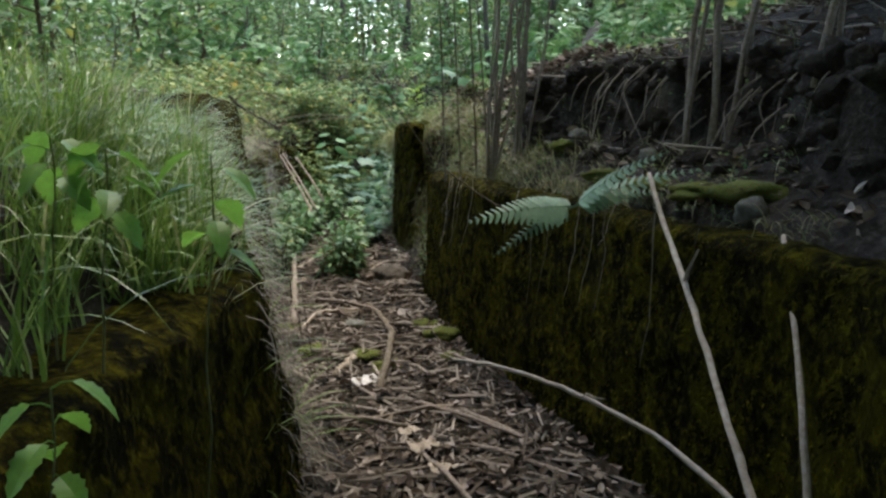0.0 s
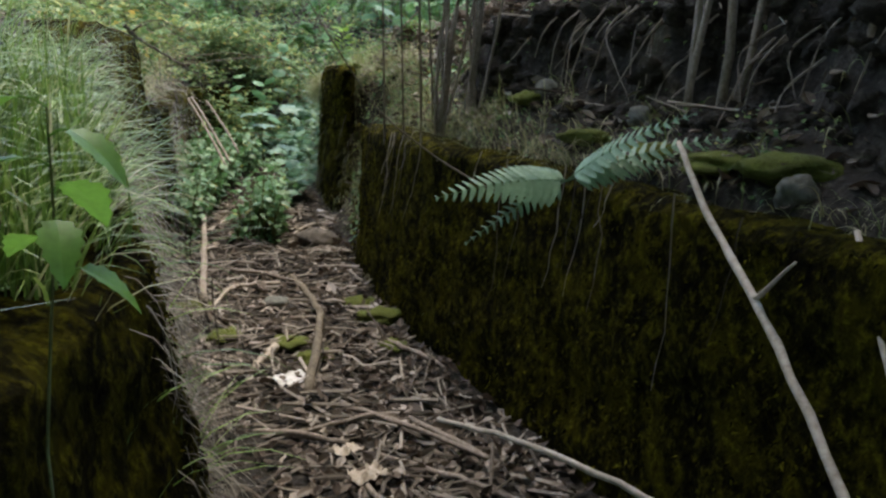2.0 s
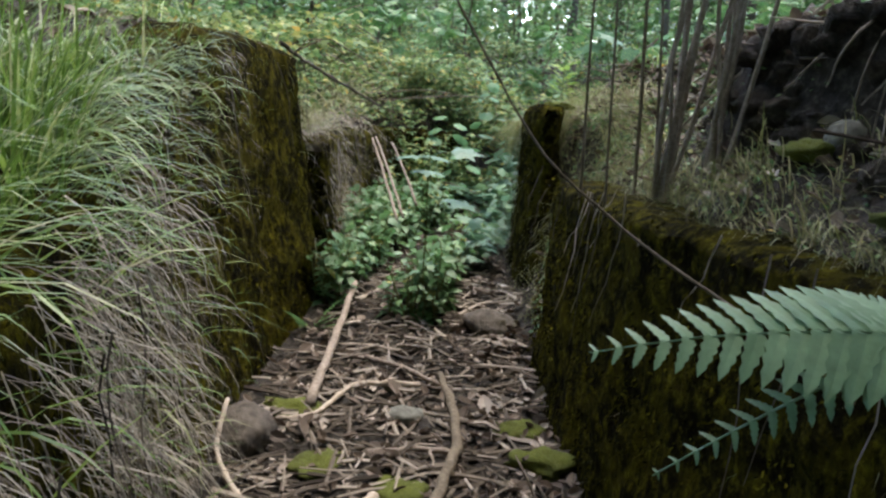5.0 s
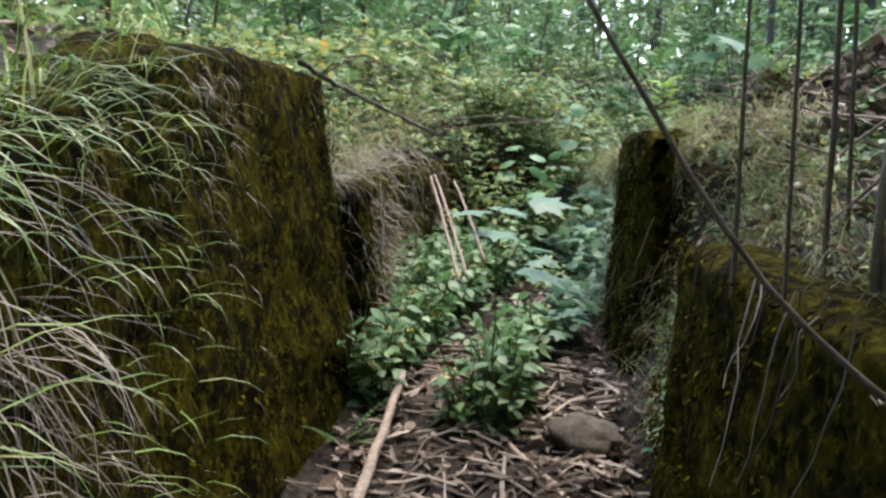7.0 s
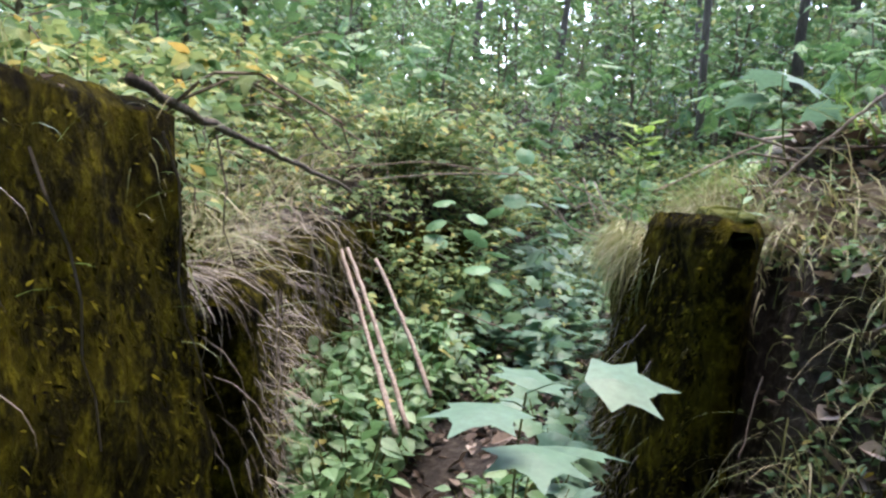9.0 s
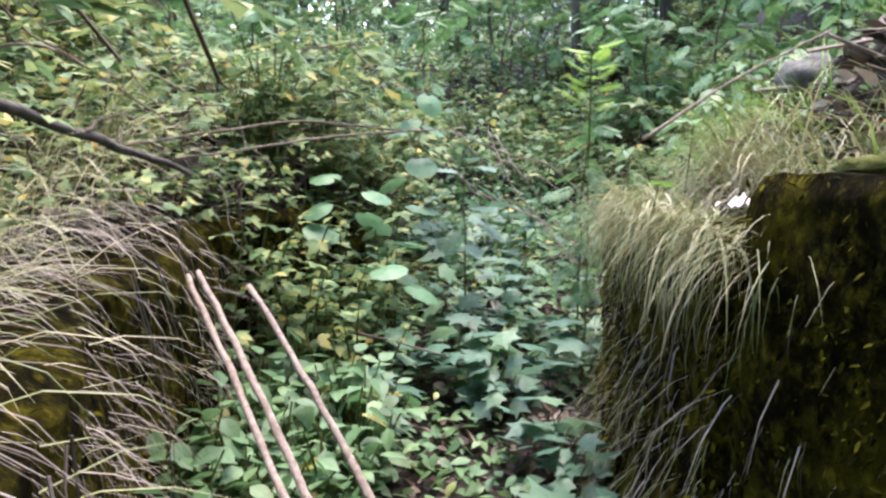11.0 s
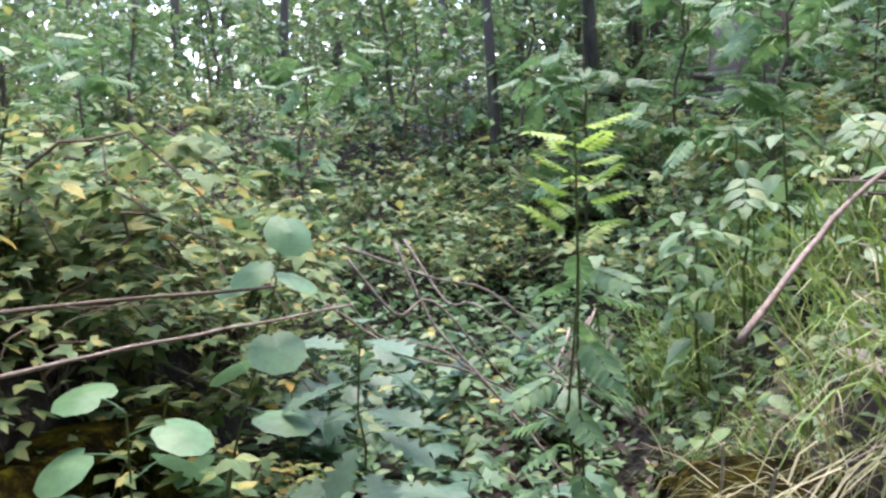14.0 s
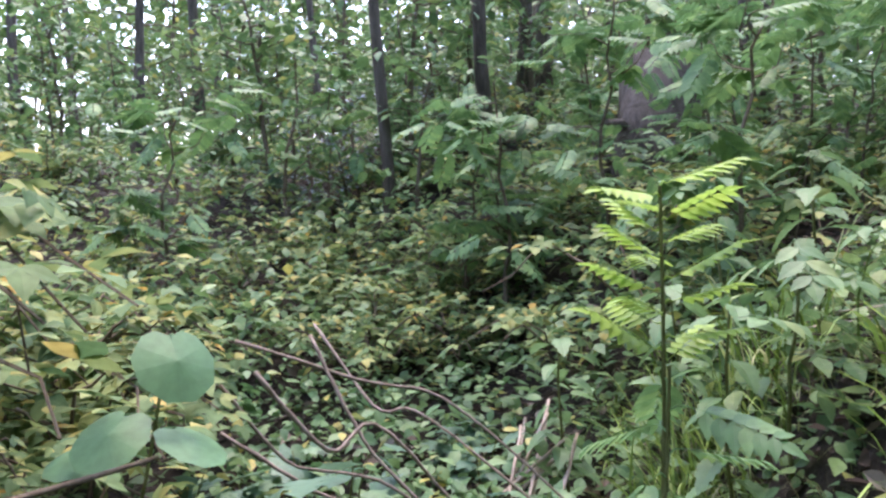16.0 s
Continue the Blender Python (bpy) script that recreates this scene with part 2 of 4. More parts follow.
LEAFLET = outline_leaf([0.0, 0.16, 0.21, 0.17, 0.08, 0.0])
ROWAN = pinnate(6, outline_leaf([0.0, 0.19, 0.25, 0.2, 0.1, 0.0]), 0.42)
ELDER = pinnate(3, outline_leaf([0.0, 0.2, 0.28, 0.24, 0.13, 0.0]), 0.5)
BLADE = (np.array([(0, 0, 0), (0.5, 0.3, 0), (1, 0, -0.1), (0.5, -0.3, 0)], float), np.array([(0, 2, 1), (0, 3, 2)]))


def interp(knots):
    xs, ys = zip(*knots)
    return lambda y: np.interp(y, xs, ys)


# ---- the plan ----
left_base = interp([(-3, -0.6), (2, -0.47), (2.6, -0.42), (3.45, -0.77), (3.9, -0.93), (4.3, -1.04), (5.1, -1.14), (5.75, -1.17), (6.6, -1.38), (7.6, -1.32), (8.2, -0.98), (9, -0.8), (10.5, -0.7)])
right_base = interp([(-3, 1.15), (2, 0.85), (3.35, 0.42), (4.2, 0.1), (4.75, -0.03), (5.4, -0.16), (6.1, -0.28), (6.5, -0.4), (7, -0.41), (7.5, -0.32), (8, -0.12), (9, 0.25), (10.5, 0.6)])
floor_z = interp([(-3, 0.0), (3, 0.03), (5, 0.1), (6.5, 0.32), (8, 0.42), (10, 0.62), (12, 1.1), (14, 1.75), (20, 2.4), (40, 3.0), (400, 3)])
left_top = interp([(-3, 0.8), (2.5, 0.8), (3.6, 1.05), (4.6, 1.35), (5.2, 1.34), (5.55, 1.3), (5.75, 1.0), (8, 1.02), (9, 0.95), (10.5, 0.85), (12, 1.1), (14, 1.75), (20, 2.4), (40, 3), (400, 3)])
right_top = interp([(-3, 0.95), (5.2, 0.92), (5.5, 0.95), (6.1, 1.15), (7.2, 1.1), (7.7, 1.0), (8.5, 0.95), (10.5, 1.0), (12, 1.3), (14, 1.8), (20, 2.4), (40, 3), (400, 3)])


def smooth(e0, e1, x):
    t = np.clip((x - e0) / (e1 - e0), 0, 1)
    return t * t * (3 - 2 * t)


def rough_land(x, y):
    return (0.05 * np.sin(1.7 * x + 0.6 * y) * np.sin(1.3 * y - 0.5 * x) + 0.028 * np.sin(4.1 * x + 1.3) * np.sin(3.7 * y + 0.4)
            + 0.012 * np.sin(11 * x + 3 * y) * np.sin(9 * y - 4 * x))


def land(x, y):
    x, y = np.asarray(x, float), np.asarray(y, float)
    dr, dl = x - right_base(y) - 0.2, left_base(y) - 0.2 - x
    soft = np.where(y > 10, 0.7, np.where((y > 5.3) & (y < 5.98), 0.5, 0.12 + 0.75 * smooth(7.3, 8.2, y)))
    cut = 0.36 + 0.09 * np.sin(2.3 * y) + 0.05 * np.sin(6.1 * y + 1) + 0.02 * np.sin(17 * y)
    zr = right_top(y) + 0.2 * smooth(0, 0.4, dr) + 0.36 * smooth(cut, cut + 0.12, dr) * (1 - 0.55 * smooth(6, 6.6, y)) * smooth(9.3, 7.8, y) * (1 - 0.75 * np.exp(-((y - 5.6) / 0.8) ** 2)) + 0.22 * smooth(0.5, 1.3, dr) + 0.3 * smooth(1.3, 5, dr)
    zl = left_top(y) - 0.06 + (0.12 + 0.25 * smooth(4, 2, y)) * smooth(0.1, 0.6, dl) + 0.28 * smooth(0.5, 3, dl) * smooth(12, 8, y) + 0.3 * np.exp(-((x + 2.0) ** 2 / 0.8 + (y - 8.0) ** 2 / 1.2))
    zf = floor_z(y) + 0.03 * np.abs(rough_land(3 * x, 3 * y)) / 0.05
    wr, wl = smooth(-soft / 2, soft / 2, dr), smooth(-0.06, 0.06, dl)
    z = zf * (1 - wr) * (1 - wl) + zr * wr + zl * wl * (1 - wr)
    return z + rough_land(x, y) * np.clip(wr + wl, 0.15, 1)


def axis(fine0, fine1, step, far):
    out = list(np.arange(fine0, fine1 + 1e-6, step))
    s, a = step, out[-1]
    while a < far:
        s *= 1.22
        a += s
        out.append(a)
    s, a = step, out[0]
    while a > -far:
        s *= 1.22
        a -= s
        out.insert(0, a)
    return np.array(out)


gx, gy = axis(-2.6, 2.2, 0.045, 350), axis(0.5, 11.5, 0.05, 350)
X, Y = np.meshgrid(gx, gy)
nx, ny = len(gx), len(gy)
V = np.stack([X, Y, land(X, Y)], -1).reshape(-1, 3)
I = np.arange(nx * ny).reshape(ny, nx)
T = np.concatenate([np.stack([I[:-1, :-1], I[:-1, 1:], I[1:, 1:]], -1).reshape(-1, 3), np.stack([I[:-1, :-1], I[1:, 1:], I[1:, :-1]], -1).reshape(-1, 3)])
tagged(link_mesh("ground", (V, T), M_SOIL, smooth=True), "bare dark forest soil with a narrow sunken trench", "ground", kind="structure")


def lumps(p, f, amount):
    """Uneven relief for a list of points."""
    return np.array([noise.fractal(Vector(q) * f, 0.8, 2.0, 4) for q in p])[:, None] * amount


def trench_wall(name, base, side, y0, y1, top, batter, thick, label):
    """A leaning mossy concrete wall along the trench, closed all round, with uneven faces."""
    lean = batter if callable(batter) else (lambda q: batter)
    ys = np.arange(y0, y1 + 1e-6, 0.045)
    ys[-1] = y1
    prof = []
    for i in range(25):
        prof.append((0.0, i / 24))
    for i in range(1, 7):
        prof.append((i / 6, 1.0))
    for i in range(1, 13):
        prof.append((1.0, 1 - i / 12))
    rows = []
    for y in ys:
        zb, zt = floor_z(y) - 0.12, top(y)
        edge = min((y - y0), (y1 - y)) / 0.08
        r = 0.035 * (1 - min(1, edge)) ** 2
        for u, s in prof:
            z = zb + (zt - zb - (0.03 if u in (0, 1) and s == 1 else 0) - r) * s
            x = base(y) + side * (lean(y) * (z - zb) + u * thick + r * (1 - 2 * u))
            rows.append((x, y, z))
    p = np.array(rows)
    n = len(prof)
    p[:, 0:1] += lumps(p, 5.0, 0.022) + lumps(p + 9, 16.0, 0.007)
    p[:, 2:3] += lumps(p + 4, 6.0, 0.018)
    t = []
    for i in range(len(ys) - 1):
        for j in range(n - 1):
            a = i * n + j
            t += [(a, a + 1, a + n + 1), (a, a + n + 1, a + n)]
    pts, tris = [p], [np.array(t)]
    # end faces of their own, filled across the thickness
    for e, y in ((0, y0), (len(ys) - 1, y1)):
        k = len(np.concatenate(pts))
        grid = []
        ring = p[e * n:(e + 1) * n]
        for i in range(25):
            a = ring[i]
            b = ring[-1 - int(round(i / 2))] if i < 24 else ring[30]
            for j in range(6):
                q = a + (b - a) * j / 5
                q = q + np.array([0, (0.02 if e else -0.02) * (0 < j < 5), 0])
                grid.append(q)
        grid = np.array(grid)
        grid[:, 1:2] += lumps(grid, 6.0, 0.015)
        tt = []
        for i in range(24):
            for j in range(5):
                a = k + i * 6 + j
                tt += [(a, a + 1, a + 7), (a, a + 7, a + 6)]
        pts.append(grid)
        tris.append(np.array(tt))
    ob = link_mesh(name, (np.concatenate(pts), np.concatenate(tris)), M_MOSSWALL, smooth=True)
    return tagged(ob, label, "trench wall", kind="structure")


right_lean = interp([(3.4, 0.11), (5.3, 0.02)])
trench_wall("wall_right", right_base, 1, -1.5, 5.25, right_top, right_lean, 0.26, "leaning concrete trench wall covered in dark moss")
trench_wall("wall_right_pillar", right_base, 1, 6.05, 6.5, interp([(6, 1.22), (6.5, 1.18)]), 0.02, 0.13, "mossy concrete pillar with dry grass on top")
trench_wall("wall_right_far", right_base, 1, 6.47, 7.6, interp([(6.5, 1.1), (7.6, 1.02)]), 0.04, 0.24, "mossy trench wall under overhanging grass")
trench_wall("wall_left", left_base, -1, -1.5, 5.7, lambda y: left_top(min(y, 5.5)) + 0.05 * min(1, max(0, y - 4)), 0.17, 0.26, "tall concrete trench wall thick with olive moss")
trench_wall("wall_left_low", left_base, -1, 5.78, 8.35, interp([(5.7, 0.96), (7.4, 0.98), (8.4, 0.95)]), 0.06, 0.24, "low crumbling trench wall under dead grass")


# ---- loose cover: litter, grass ----
def on_land(x, y, lift=0.0):
    return np.stack([x, y, land(x, y) + lift], -1)


def stuff(name, vt, mat, label, category, smooth=False):
    return tagged(link_mesh(name, vt, mat, smooth=smooth), label, category, kind="stuff")


def litter(n, x0, x1, y0, y1, lo, hi):
    x, y = rng.uniform(x0, x1, n), rng.uniform(y0, y1, n)
    return spread(DEAD, on_land(x, y, 0.012), turns(rng.uniform(0, 6.3, n), rng.normal(0, 0.3, n), rng.normal(0, 0.5, n)), rng.uniform(lo, hi, n))


def trench_points(n, y0, y1, a=0.02, b=0.02):
    y = rng.uniform(y0, y1, n)
    l, r = left_base(y) + a, right_base(y) - b
    return l + (r - l) * rng.random(n), y


x, y = trench_points(3600, 0.8, 9.5)
n = len(x)
floor_leaves = spread(DEAD, on_land(x, y, 0.012), turns(rng.uniform(0, 6.3, n), rng.normal(0, 0.3, n), rng.normal(0, 0.5, n)), rng.uniform(0.02, 0.06, n))
stuff("leaf_litter", join([floor_leaves, litter(6500, -0.3, 2.2, 2.2, 10, 0.025, 0.065), litter(2600, -0.05, 1.2, 5.4, 7.3, 0.04, 0.09), litter(5000, -4, -1.2, 2, 12, 0.03, 0.07), litter(5000, -7, 7, 9, 22, 0.05, 0.1), litter(9000, -9, 9, -6, 12, 0.04, 0.09)]),
      M_LITTER, "brown and pale dead leaves strewn on the soil", "leaf litter")


def twigs(n, x, y, lo, hi, thick):
    out = []
    L = rng.uniform(lo, hi, n)
    a, p = rng.uniform(0, 6.3, n), rng.normal(0, 0.12, n)
    for i in range(n):
        c = np.array([x[i], y[i], float(land(x[i], y[i])) + 0.012])
        d = np.array([math.cos(a[i]) * math.cos(p[i]), math.sin(a[i]) * math.cos(p[i]), math.sin(p[i])]) * L[i] / 2
        r = thick * rng.uniform(0.4, 1.3)
        out.append(tube(wobble(c - d, c + d, 4, 0.006), [r, r, r * 0.9, r * 0.6], 4))
    return join(out)


x, y = trench_points(1500, 2.2, 6.2, 0.05, 0.05)
stuff("twig_litter", twigs(1500, x, y, 0.06, 0.34, 0.006), M_TWIGS, "broken grey twigs lying thick on the trench floor", "twigs")
n = 420
y = rng.uniform(3, 9, n)
x = right_base(y) + rng.uniform(0.5, 1.6, n)
stuff("bank_twigs", twigs(n, x, y, 0.1, 0.6, 0.004), M_TWIGS, "thin dry twigs scattered on the leafy bank", "twigs")


def blades(root, head, rise, length, width, bend, seg=5):
    """Grass blades that arch over: arrays for root, heading, first rise, length, width and bend."""
    n = len(root)
    s = np.linspace(0, 1, seg + 1)
    ang = rise[:, None] - bend[:, None] * s[None]
    step = length[:, None] / seg
    hx = np.concatenate([np.zeros((n, 1)), np.cumsum(np.cos(ang[:, :-1]) * step, 1)], 1)
    hz = np.concatenate([np.zeros((n, 1)), np.cumsum(np.sin(ang[:, :-1]) * step, 1)], 1)
    c, si = np.cos(head)[:, None], np.sin(head)[:, None]
    mid = np.stack([root[:, 0:1] + hx * c, root[:, 1:2] + hx * si, root[:, 2:3] + hz], -1)
    w = width[:, None] * (1 - s[None] ** 2 * 0.95) * 0.5
    off = np.stack([-si * w, c * w, 0.25 * w], -1)
    v = np.stack([mid - off, mid + off], 2).reshape(n, -1, 3)
    t = []
    for i in range(seg):
        a = 2 * i
        t += [(a, a + 1, a + 3), (a, a + 3, a + 2)]
    t = np.array(t)
    return v.reshape(-1, 3), (t[None] + (np.arange(n) * 2 * (seg + 1))[:, None, None]).reshape(-1, 3)


def tussocks(n, per, place, head, spreadh, length, width, rise=1.15, bend=2.0):
    cx, cy = place(n)
    x = np.repeat(cx, per) + rng.normal(0, 0.03, n * per)
    y = np.repeat(cy, per) + rng.normal(0, 0.03, n * per)
    m = n * per
    L = rng.uniform(*length, m)
    return blades(on_land(x, y, -0.01), head + rng.normal(0, spreadh, m), rng.normal(rise, 0.3, m), L, rng.uniform(*width, m), rng.normal(bend, 0.55, m))


def left_edge(y0, y1, back):
    def f(n):
        y = rng.uniform(y0, y1, n)
        return left_base(y) - 0.16 - np.abs(rng.normal(0, back, n)), y
    return f


def right_edge(y0, y1, back):
    def f(n):
        y = rng.uniform(y0, y1, n)
        return right_base(y) + 0.16 + np.abs(rng.normal(0, back, n)), y
    return f


def area(x0, x1, y0, y1):
    return lambda n: (rng.uniform(x0, x1, n), rng.uniform(y0, y1, n))


stuff("grass", join([
    tussocks(60, 22, area(-1.7, -0.8, 1.5, 3.2), 0.0, 2.0, (0.35, 0.62), (0.005, 0.01), 1.4, 1.3),
    tussocks(48, 20, left_edge(2.6, 4.15, 0.25), 0.0, 0.8, (0.18, 0.42), (0.004, 0.009), 1.3, 2.1),
    tussocks(22, 14, left_edge(4.1, 4.6, 0.16), 0.0, 1.0, (0.15, 0.34), (0.003, 0.007)),
    tussocks(10, 10, left_edge(4.9, 5.6, 0.25), 0.1, 1.2, (0.08, 0.16), (0.003, 0.006), 1.4, 1.2),
    tussocks(60, 22, left_edge(2.2, 3.6, 0.4), 0.0, 1.4, (0.3, 0.52), (0.005, 0.011), 1.45, 1.3),
    tussocks(60, 12, right_edge(6.6, 9.5, 0.3), 3.0, 1.1, (0.14, 0.34), (0.004, 0.008), 1.3, 2.2),
    tussocks(70, 12, area(-4, -1.6, 5, 10), 0.0, 2.0, (0.25, 0.55), (0.004, 0.008)),
    tussocks(22, 12, area(0.1, 1.2, 8.0, 9.4), 3.4, 1.2, (0.25, 0.5), (0.005, 0.009), 1.4, 1.6),
]), M_GRASS, "long green grass arching over the trench edge", "grass")
stuff("dry_grass", join([
    tussocks(95, 20, left_edge(2.5, 4.0, 0.04), 0.0, 0.6, (0.26, 0.52), (0.002, 0.004), 0.2, 2.8),
    tussocks(26, 18, left_edge(4.1, 5.0, 0.05), 0.0, 0.6, (0.08, 0.19), (0.0015, 0.003), 0.3, 2.6),
    tussocks(30, 20, left_edge(6.3, 6.9, 0.05), 0.1, 0.8, (0.15, 0.35), (0.002, 0.005), 1.0, 2.4),
    tussocks(60, 30, left_edge(5.75, 7.3, 0.05), 0.1, 0.4, (0.2, 0.42), (0.002, 0.005), 0.1, 2.0),
    tussocks(34, 18, right_edge(6.4, 7.3, 0.05), 3.3, 0.5, (0.2, 0.42), (0.002, 0.0045), 0.3, 2.4),
    tussocks(34, 14, right_edge(3.6, 5.3, 0.05), 3.1, 0.6, (0.08, 0.25), (0.001, 0.003), 0.3, 2.2),
]), M_HAY, "dead straw-coloured grass hanging down the wall", "grass")
def wall_fringe(m, base, side, y0, y1, z, length):
    """Grass rooted along a wall's top edge and hanging down its face."""
    y = rng.uniform(y0, y1, m)
    root = np.stack([base(y) + side * rng.uniform(-0.01, 0.12, m), y, z + rng.normal(0, 0.02, m)], -1)
    head = (math.pi if side > 0 else 0.0) + rng.normal(0, 1.0, m)
    return blades(root, head, rng.normal(-0.2, 0.35, m), rng.uniform(*length, m), rng.uniform(0.002, 0.004, m), rng.normal(1.5, 0.4, m))


stuff("bank_grass", join([
    wall_fringe(1100, right_base, 1, 6.4, 7.25, 1.08, (0.05, 0.28)),
    tussocks(130, 14, right_edge(3.2, 9.0, 0.25), 3.1, 1.4, (0.08, 0.24), (0.002, 0.005)),
    tussocks(120, 16, right_edge(2.3, 5.3, 0.14), 3.1, 1.0, (0.06, 0.2), (0.0015, 0.004), 0.9, 2.4),
    tussocks(60, 16, area(-0.12, 0.35, 5.3, 6.05), 3.1, 1.2, (0.12, 0.35), (0.002, 0.005), 0.9, 2.2),
    tussocks(60, 18, right_edge(6.2, 7.5, 0.16), 3.2, 1.2, (0.14, 0.34), (0.002, 0.005), 0.8, 2.4),
    tussocks(90, 14, left_edge(5.6, 7.6, 0.25), 0.0, 1.2, (0.15, 0.45), (0.003, 0.006)),
    tussocks(60, 20, right_edge(6.5, 7.4, 0.03), 3.2, 0.6, (0.16, 0.42), (0.002, 0.005), 0.3, 2.3),
    tussocks(24, 12, right_edge(6.4, 7.5, 0.12), 3.1, 1.2, (0.15, 0.36), (0.003, 0.006)),
]), M_MIXHAY, "short yellowing grass on the trench bank", "grass")
# loose hanging roots on the dark soil and walls
parts = []
for i in range(46):
    y = rng.uniform(2.2, 7.5)
    left = rng.random() < 0.45
    x = (left_base(y) - 0.02 if left else right_base(y) + 0.03)
    z = float(land(x + (-0.3 if left else 0.3), y)) - 0.02
    sgn = 1 if left else -1
    d = rng.uniform(0.15, 0.5)
    parts.append(tube(wobble((x + sgn * 0.0, y, z), (x + sgn * 0.06, y + rng.normal(0, 0.08), z - d), 7, 0.008), np.linspace(0.002, 0.0008, 7), 4))
stuff("hanging_roots", join(parts), M_TWIGS, "thin roots and stalks hanging down the mossy walls", "roots")


# ---- plants ----
def part(name, vt, mat, parent, label="", smooth=False):
    return link_mesh(name, vt, mat, parent, label, smooth)


def holder(name):
    return new(name)


def stalk(h, lean, r, n=6, a=None):
    a = rng.uniform(0, 6.3) if a is None else a
    s = np.linspace(0, 1, n)
    p = np.stack([math.cos(a) * lean * s ** 1.5, math.sin(a) * lean * s ** 1.5, h * s], -1)
    p[1:] += rng.normal(0, 0.012 * h, (n - 1, 3)) * [1, 1, 0.2]
    return p, np.linspace(r, r * 0.35, n)


def along(p, s):
    f = s * (len(p) - 1)
    i = np.minimum(f.astype(int), len(p) - 2)
    w = (f - i)[:, None]
    return p[i] * (1 - w) + p[i + 1] * w


def herb_plant(tmpl, mat, name, stems, height, per, size, droop=0.1, start=0.15, reach=0.25, stem_mat=None, top=None, lean=0.4):
    """A plant of several stalks with leaves along them: stem and foliage are its parts."""
    e = holder(name)
    st, lv = [], []
    for k in range(stems):
        h = height * rng.uniform(0.55, 1.1)
        p, r = stalk(h, h * rng.uniform(0.05, lean), 0.0035 + 0.004 * height)
        p = p + np.array([*rng.normal(0, 0.05 * height, 2), -0.03])
        st.append(tube(p, r, 5))
        q = along(p, np.linspace(start, 1.0, per))
        a = np.arange(per) * 2.4 + rng.uniform(0, 6)
        sz = rng.uniform(0.7, 1.15, per) * size
        d = rng.uniform(0.1, 1.0, per) * reach * size
        root = q + np.stack([np.cos(a) * d, np.sin(a) * d, 0.3 * d], -1)
        lv.append(spread(tmpl, root, turns(a + rng.normal(0, 0.3, per), rng.normal(-droop, 0.3, per), rng.normal(0, 0.3, per)), sz))
    part("stem", join(st), stem_mat or M_GREENSTEM, e)
    part("foliage", join(lv), mat, e)
    return e


def bramble(name, mat, canes, reach, size, per):
    e = holder(name)
    st, lv = [], []
    for k in range(canes):
        a = rng.uniform(0, 6.3)
        L = reach * rng.uniform(0.6, 1.15)
        s = np.linspace(0, 1, 9)
        p = np.stack([math.cos(a) * L * s, math.sin(a) * L * s, L * 0.75 * np.sin(s * 2.5) * 0.9 - 0.03], -1) + rng.normal(0, 0.015, (9, 3))
        cane = tube(p, np.linspace(0.005, 0.0018, 9), 4)
        if canes < 7:
            part("cane", cane, M_STEM, e)
        else:
            st.append(cane)
        q = along(p, rng.uniform(0.12, 1, per))
        b = rng.uniform(0, 6.3, per)
        d = rng.uniform(0.02, 0.09, per)
        root = q + np.stack([np.cos(b) * d, np.sin(b) * d, np.abs(d) * 0.6], -1)
        lv.append(spread(TRIPLE, root, turns(b, rng.normal(-0.15, 0.35, per), rng.normal(0, 0.35, per)), rng.uniform(0.65, 1.2, per) * size))
    if st:
        part("cane", join(st), M_STEM, e)
    part("foliage", join(lv), mat, e)
    return e


def shrub(name, mat, tmpl, height, limbs, per, size, trunk_r=0.012):
    """A leafy understorey bush or sapling: a trunk, side limbs and leaves on the limbs."""
    e = holder(name)
    p, r = stalk(height, height * 0.12, trunk_r * 1.6, 9)
    p[0, 2] -= 0.08
    st, lv = [tube(p, r, 6)], []
    for k in range(limbs):
        s = 0.18 + 0.8 * (k + rng.random()) / limbs
        q = along(p, np.array([min(s, 1.0)]))[0]
        a = k * 2.4 + rng.normal(0, 0.4)
        L = height * rng.uniform(0.2, 0.42) * (1.15 - 0.6 * s)
        end = q + np.array([math.cos(a) * L, math.sin(a) * L, L * rng.uniform(0.1, 0.6)])
        b = wobble(q, end, 6, 0.012 * height, -0.05 * L)
        limb = tube(b, np.linspace(trunk_r * 0.6, trunk_r * 0.15, 6), 4)
        if limbs < 9:
            part("branch", limb, M_STEM, e)
        else:
            st.append(limb)
        c = along(b, rng.uniform(0.25, 1, per))
        d = np.abs(rng.normal(0, 0.09 * height ** 0.6, (per, 1)))
        u = rng.normal(0, 1, (per, 3)) * [1, 1, 0.5]
        u /= np.linalg.norm(u, axis=1)[:, None]
        lv.append(spread(tmpl, c + u * d, turns(rng.uniform(0, 6.3, per), rng.normal(-0.2, 0.35, per), rng.normal(0, 0.35, per)), rng.uniform(0.7, 1.25, per) * size))
    part("trunk", join(st), M_STEM, e)
    part("foliage", join(lv), mat, e)
    return e


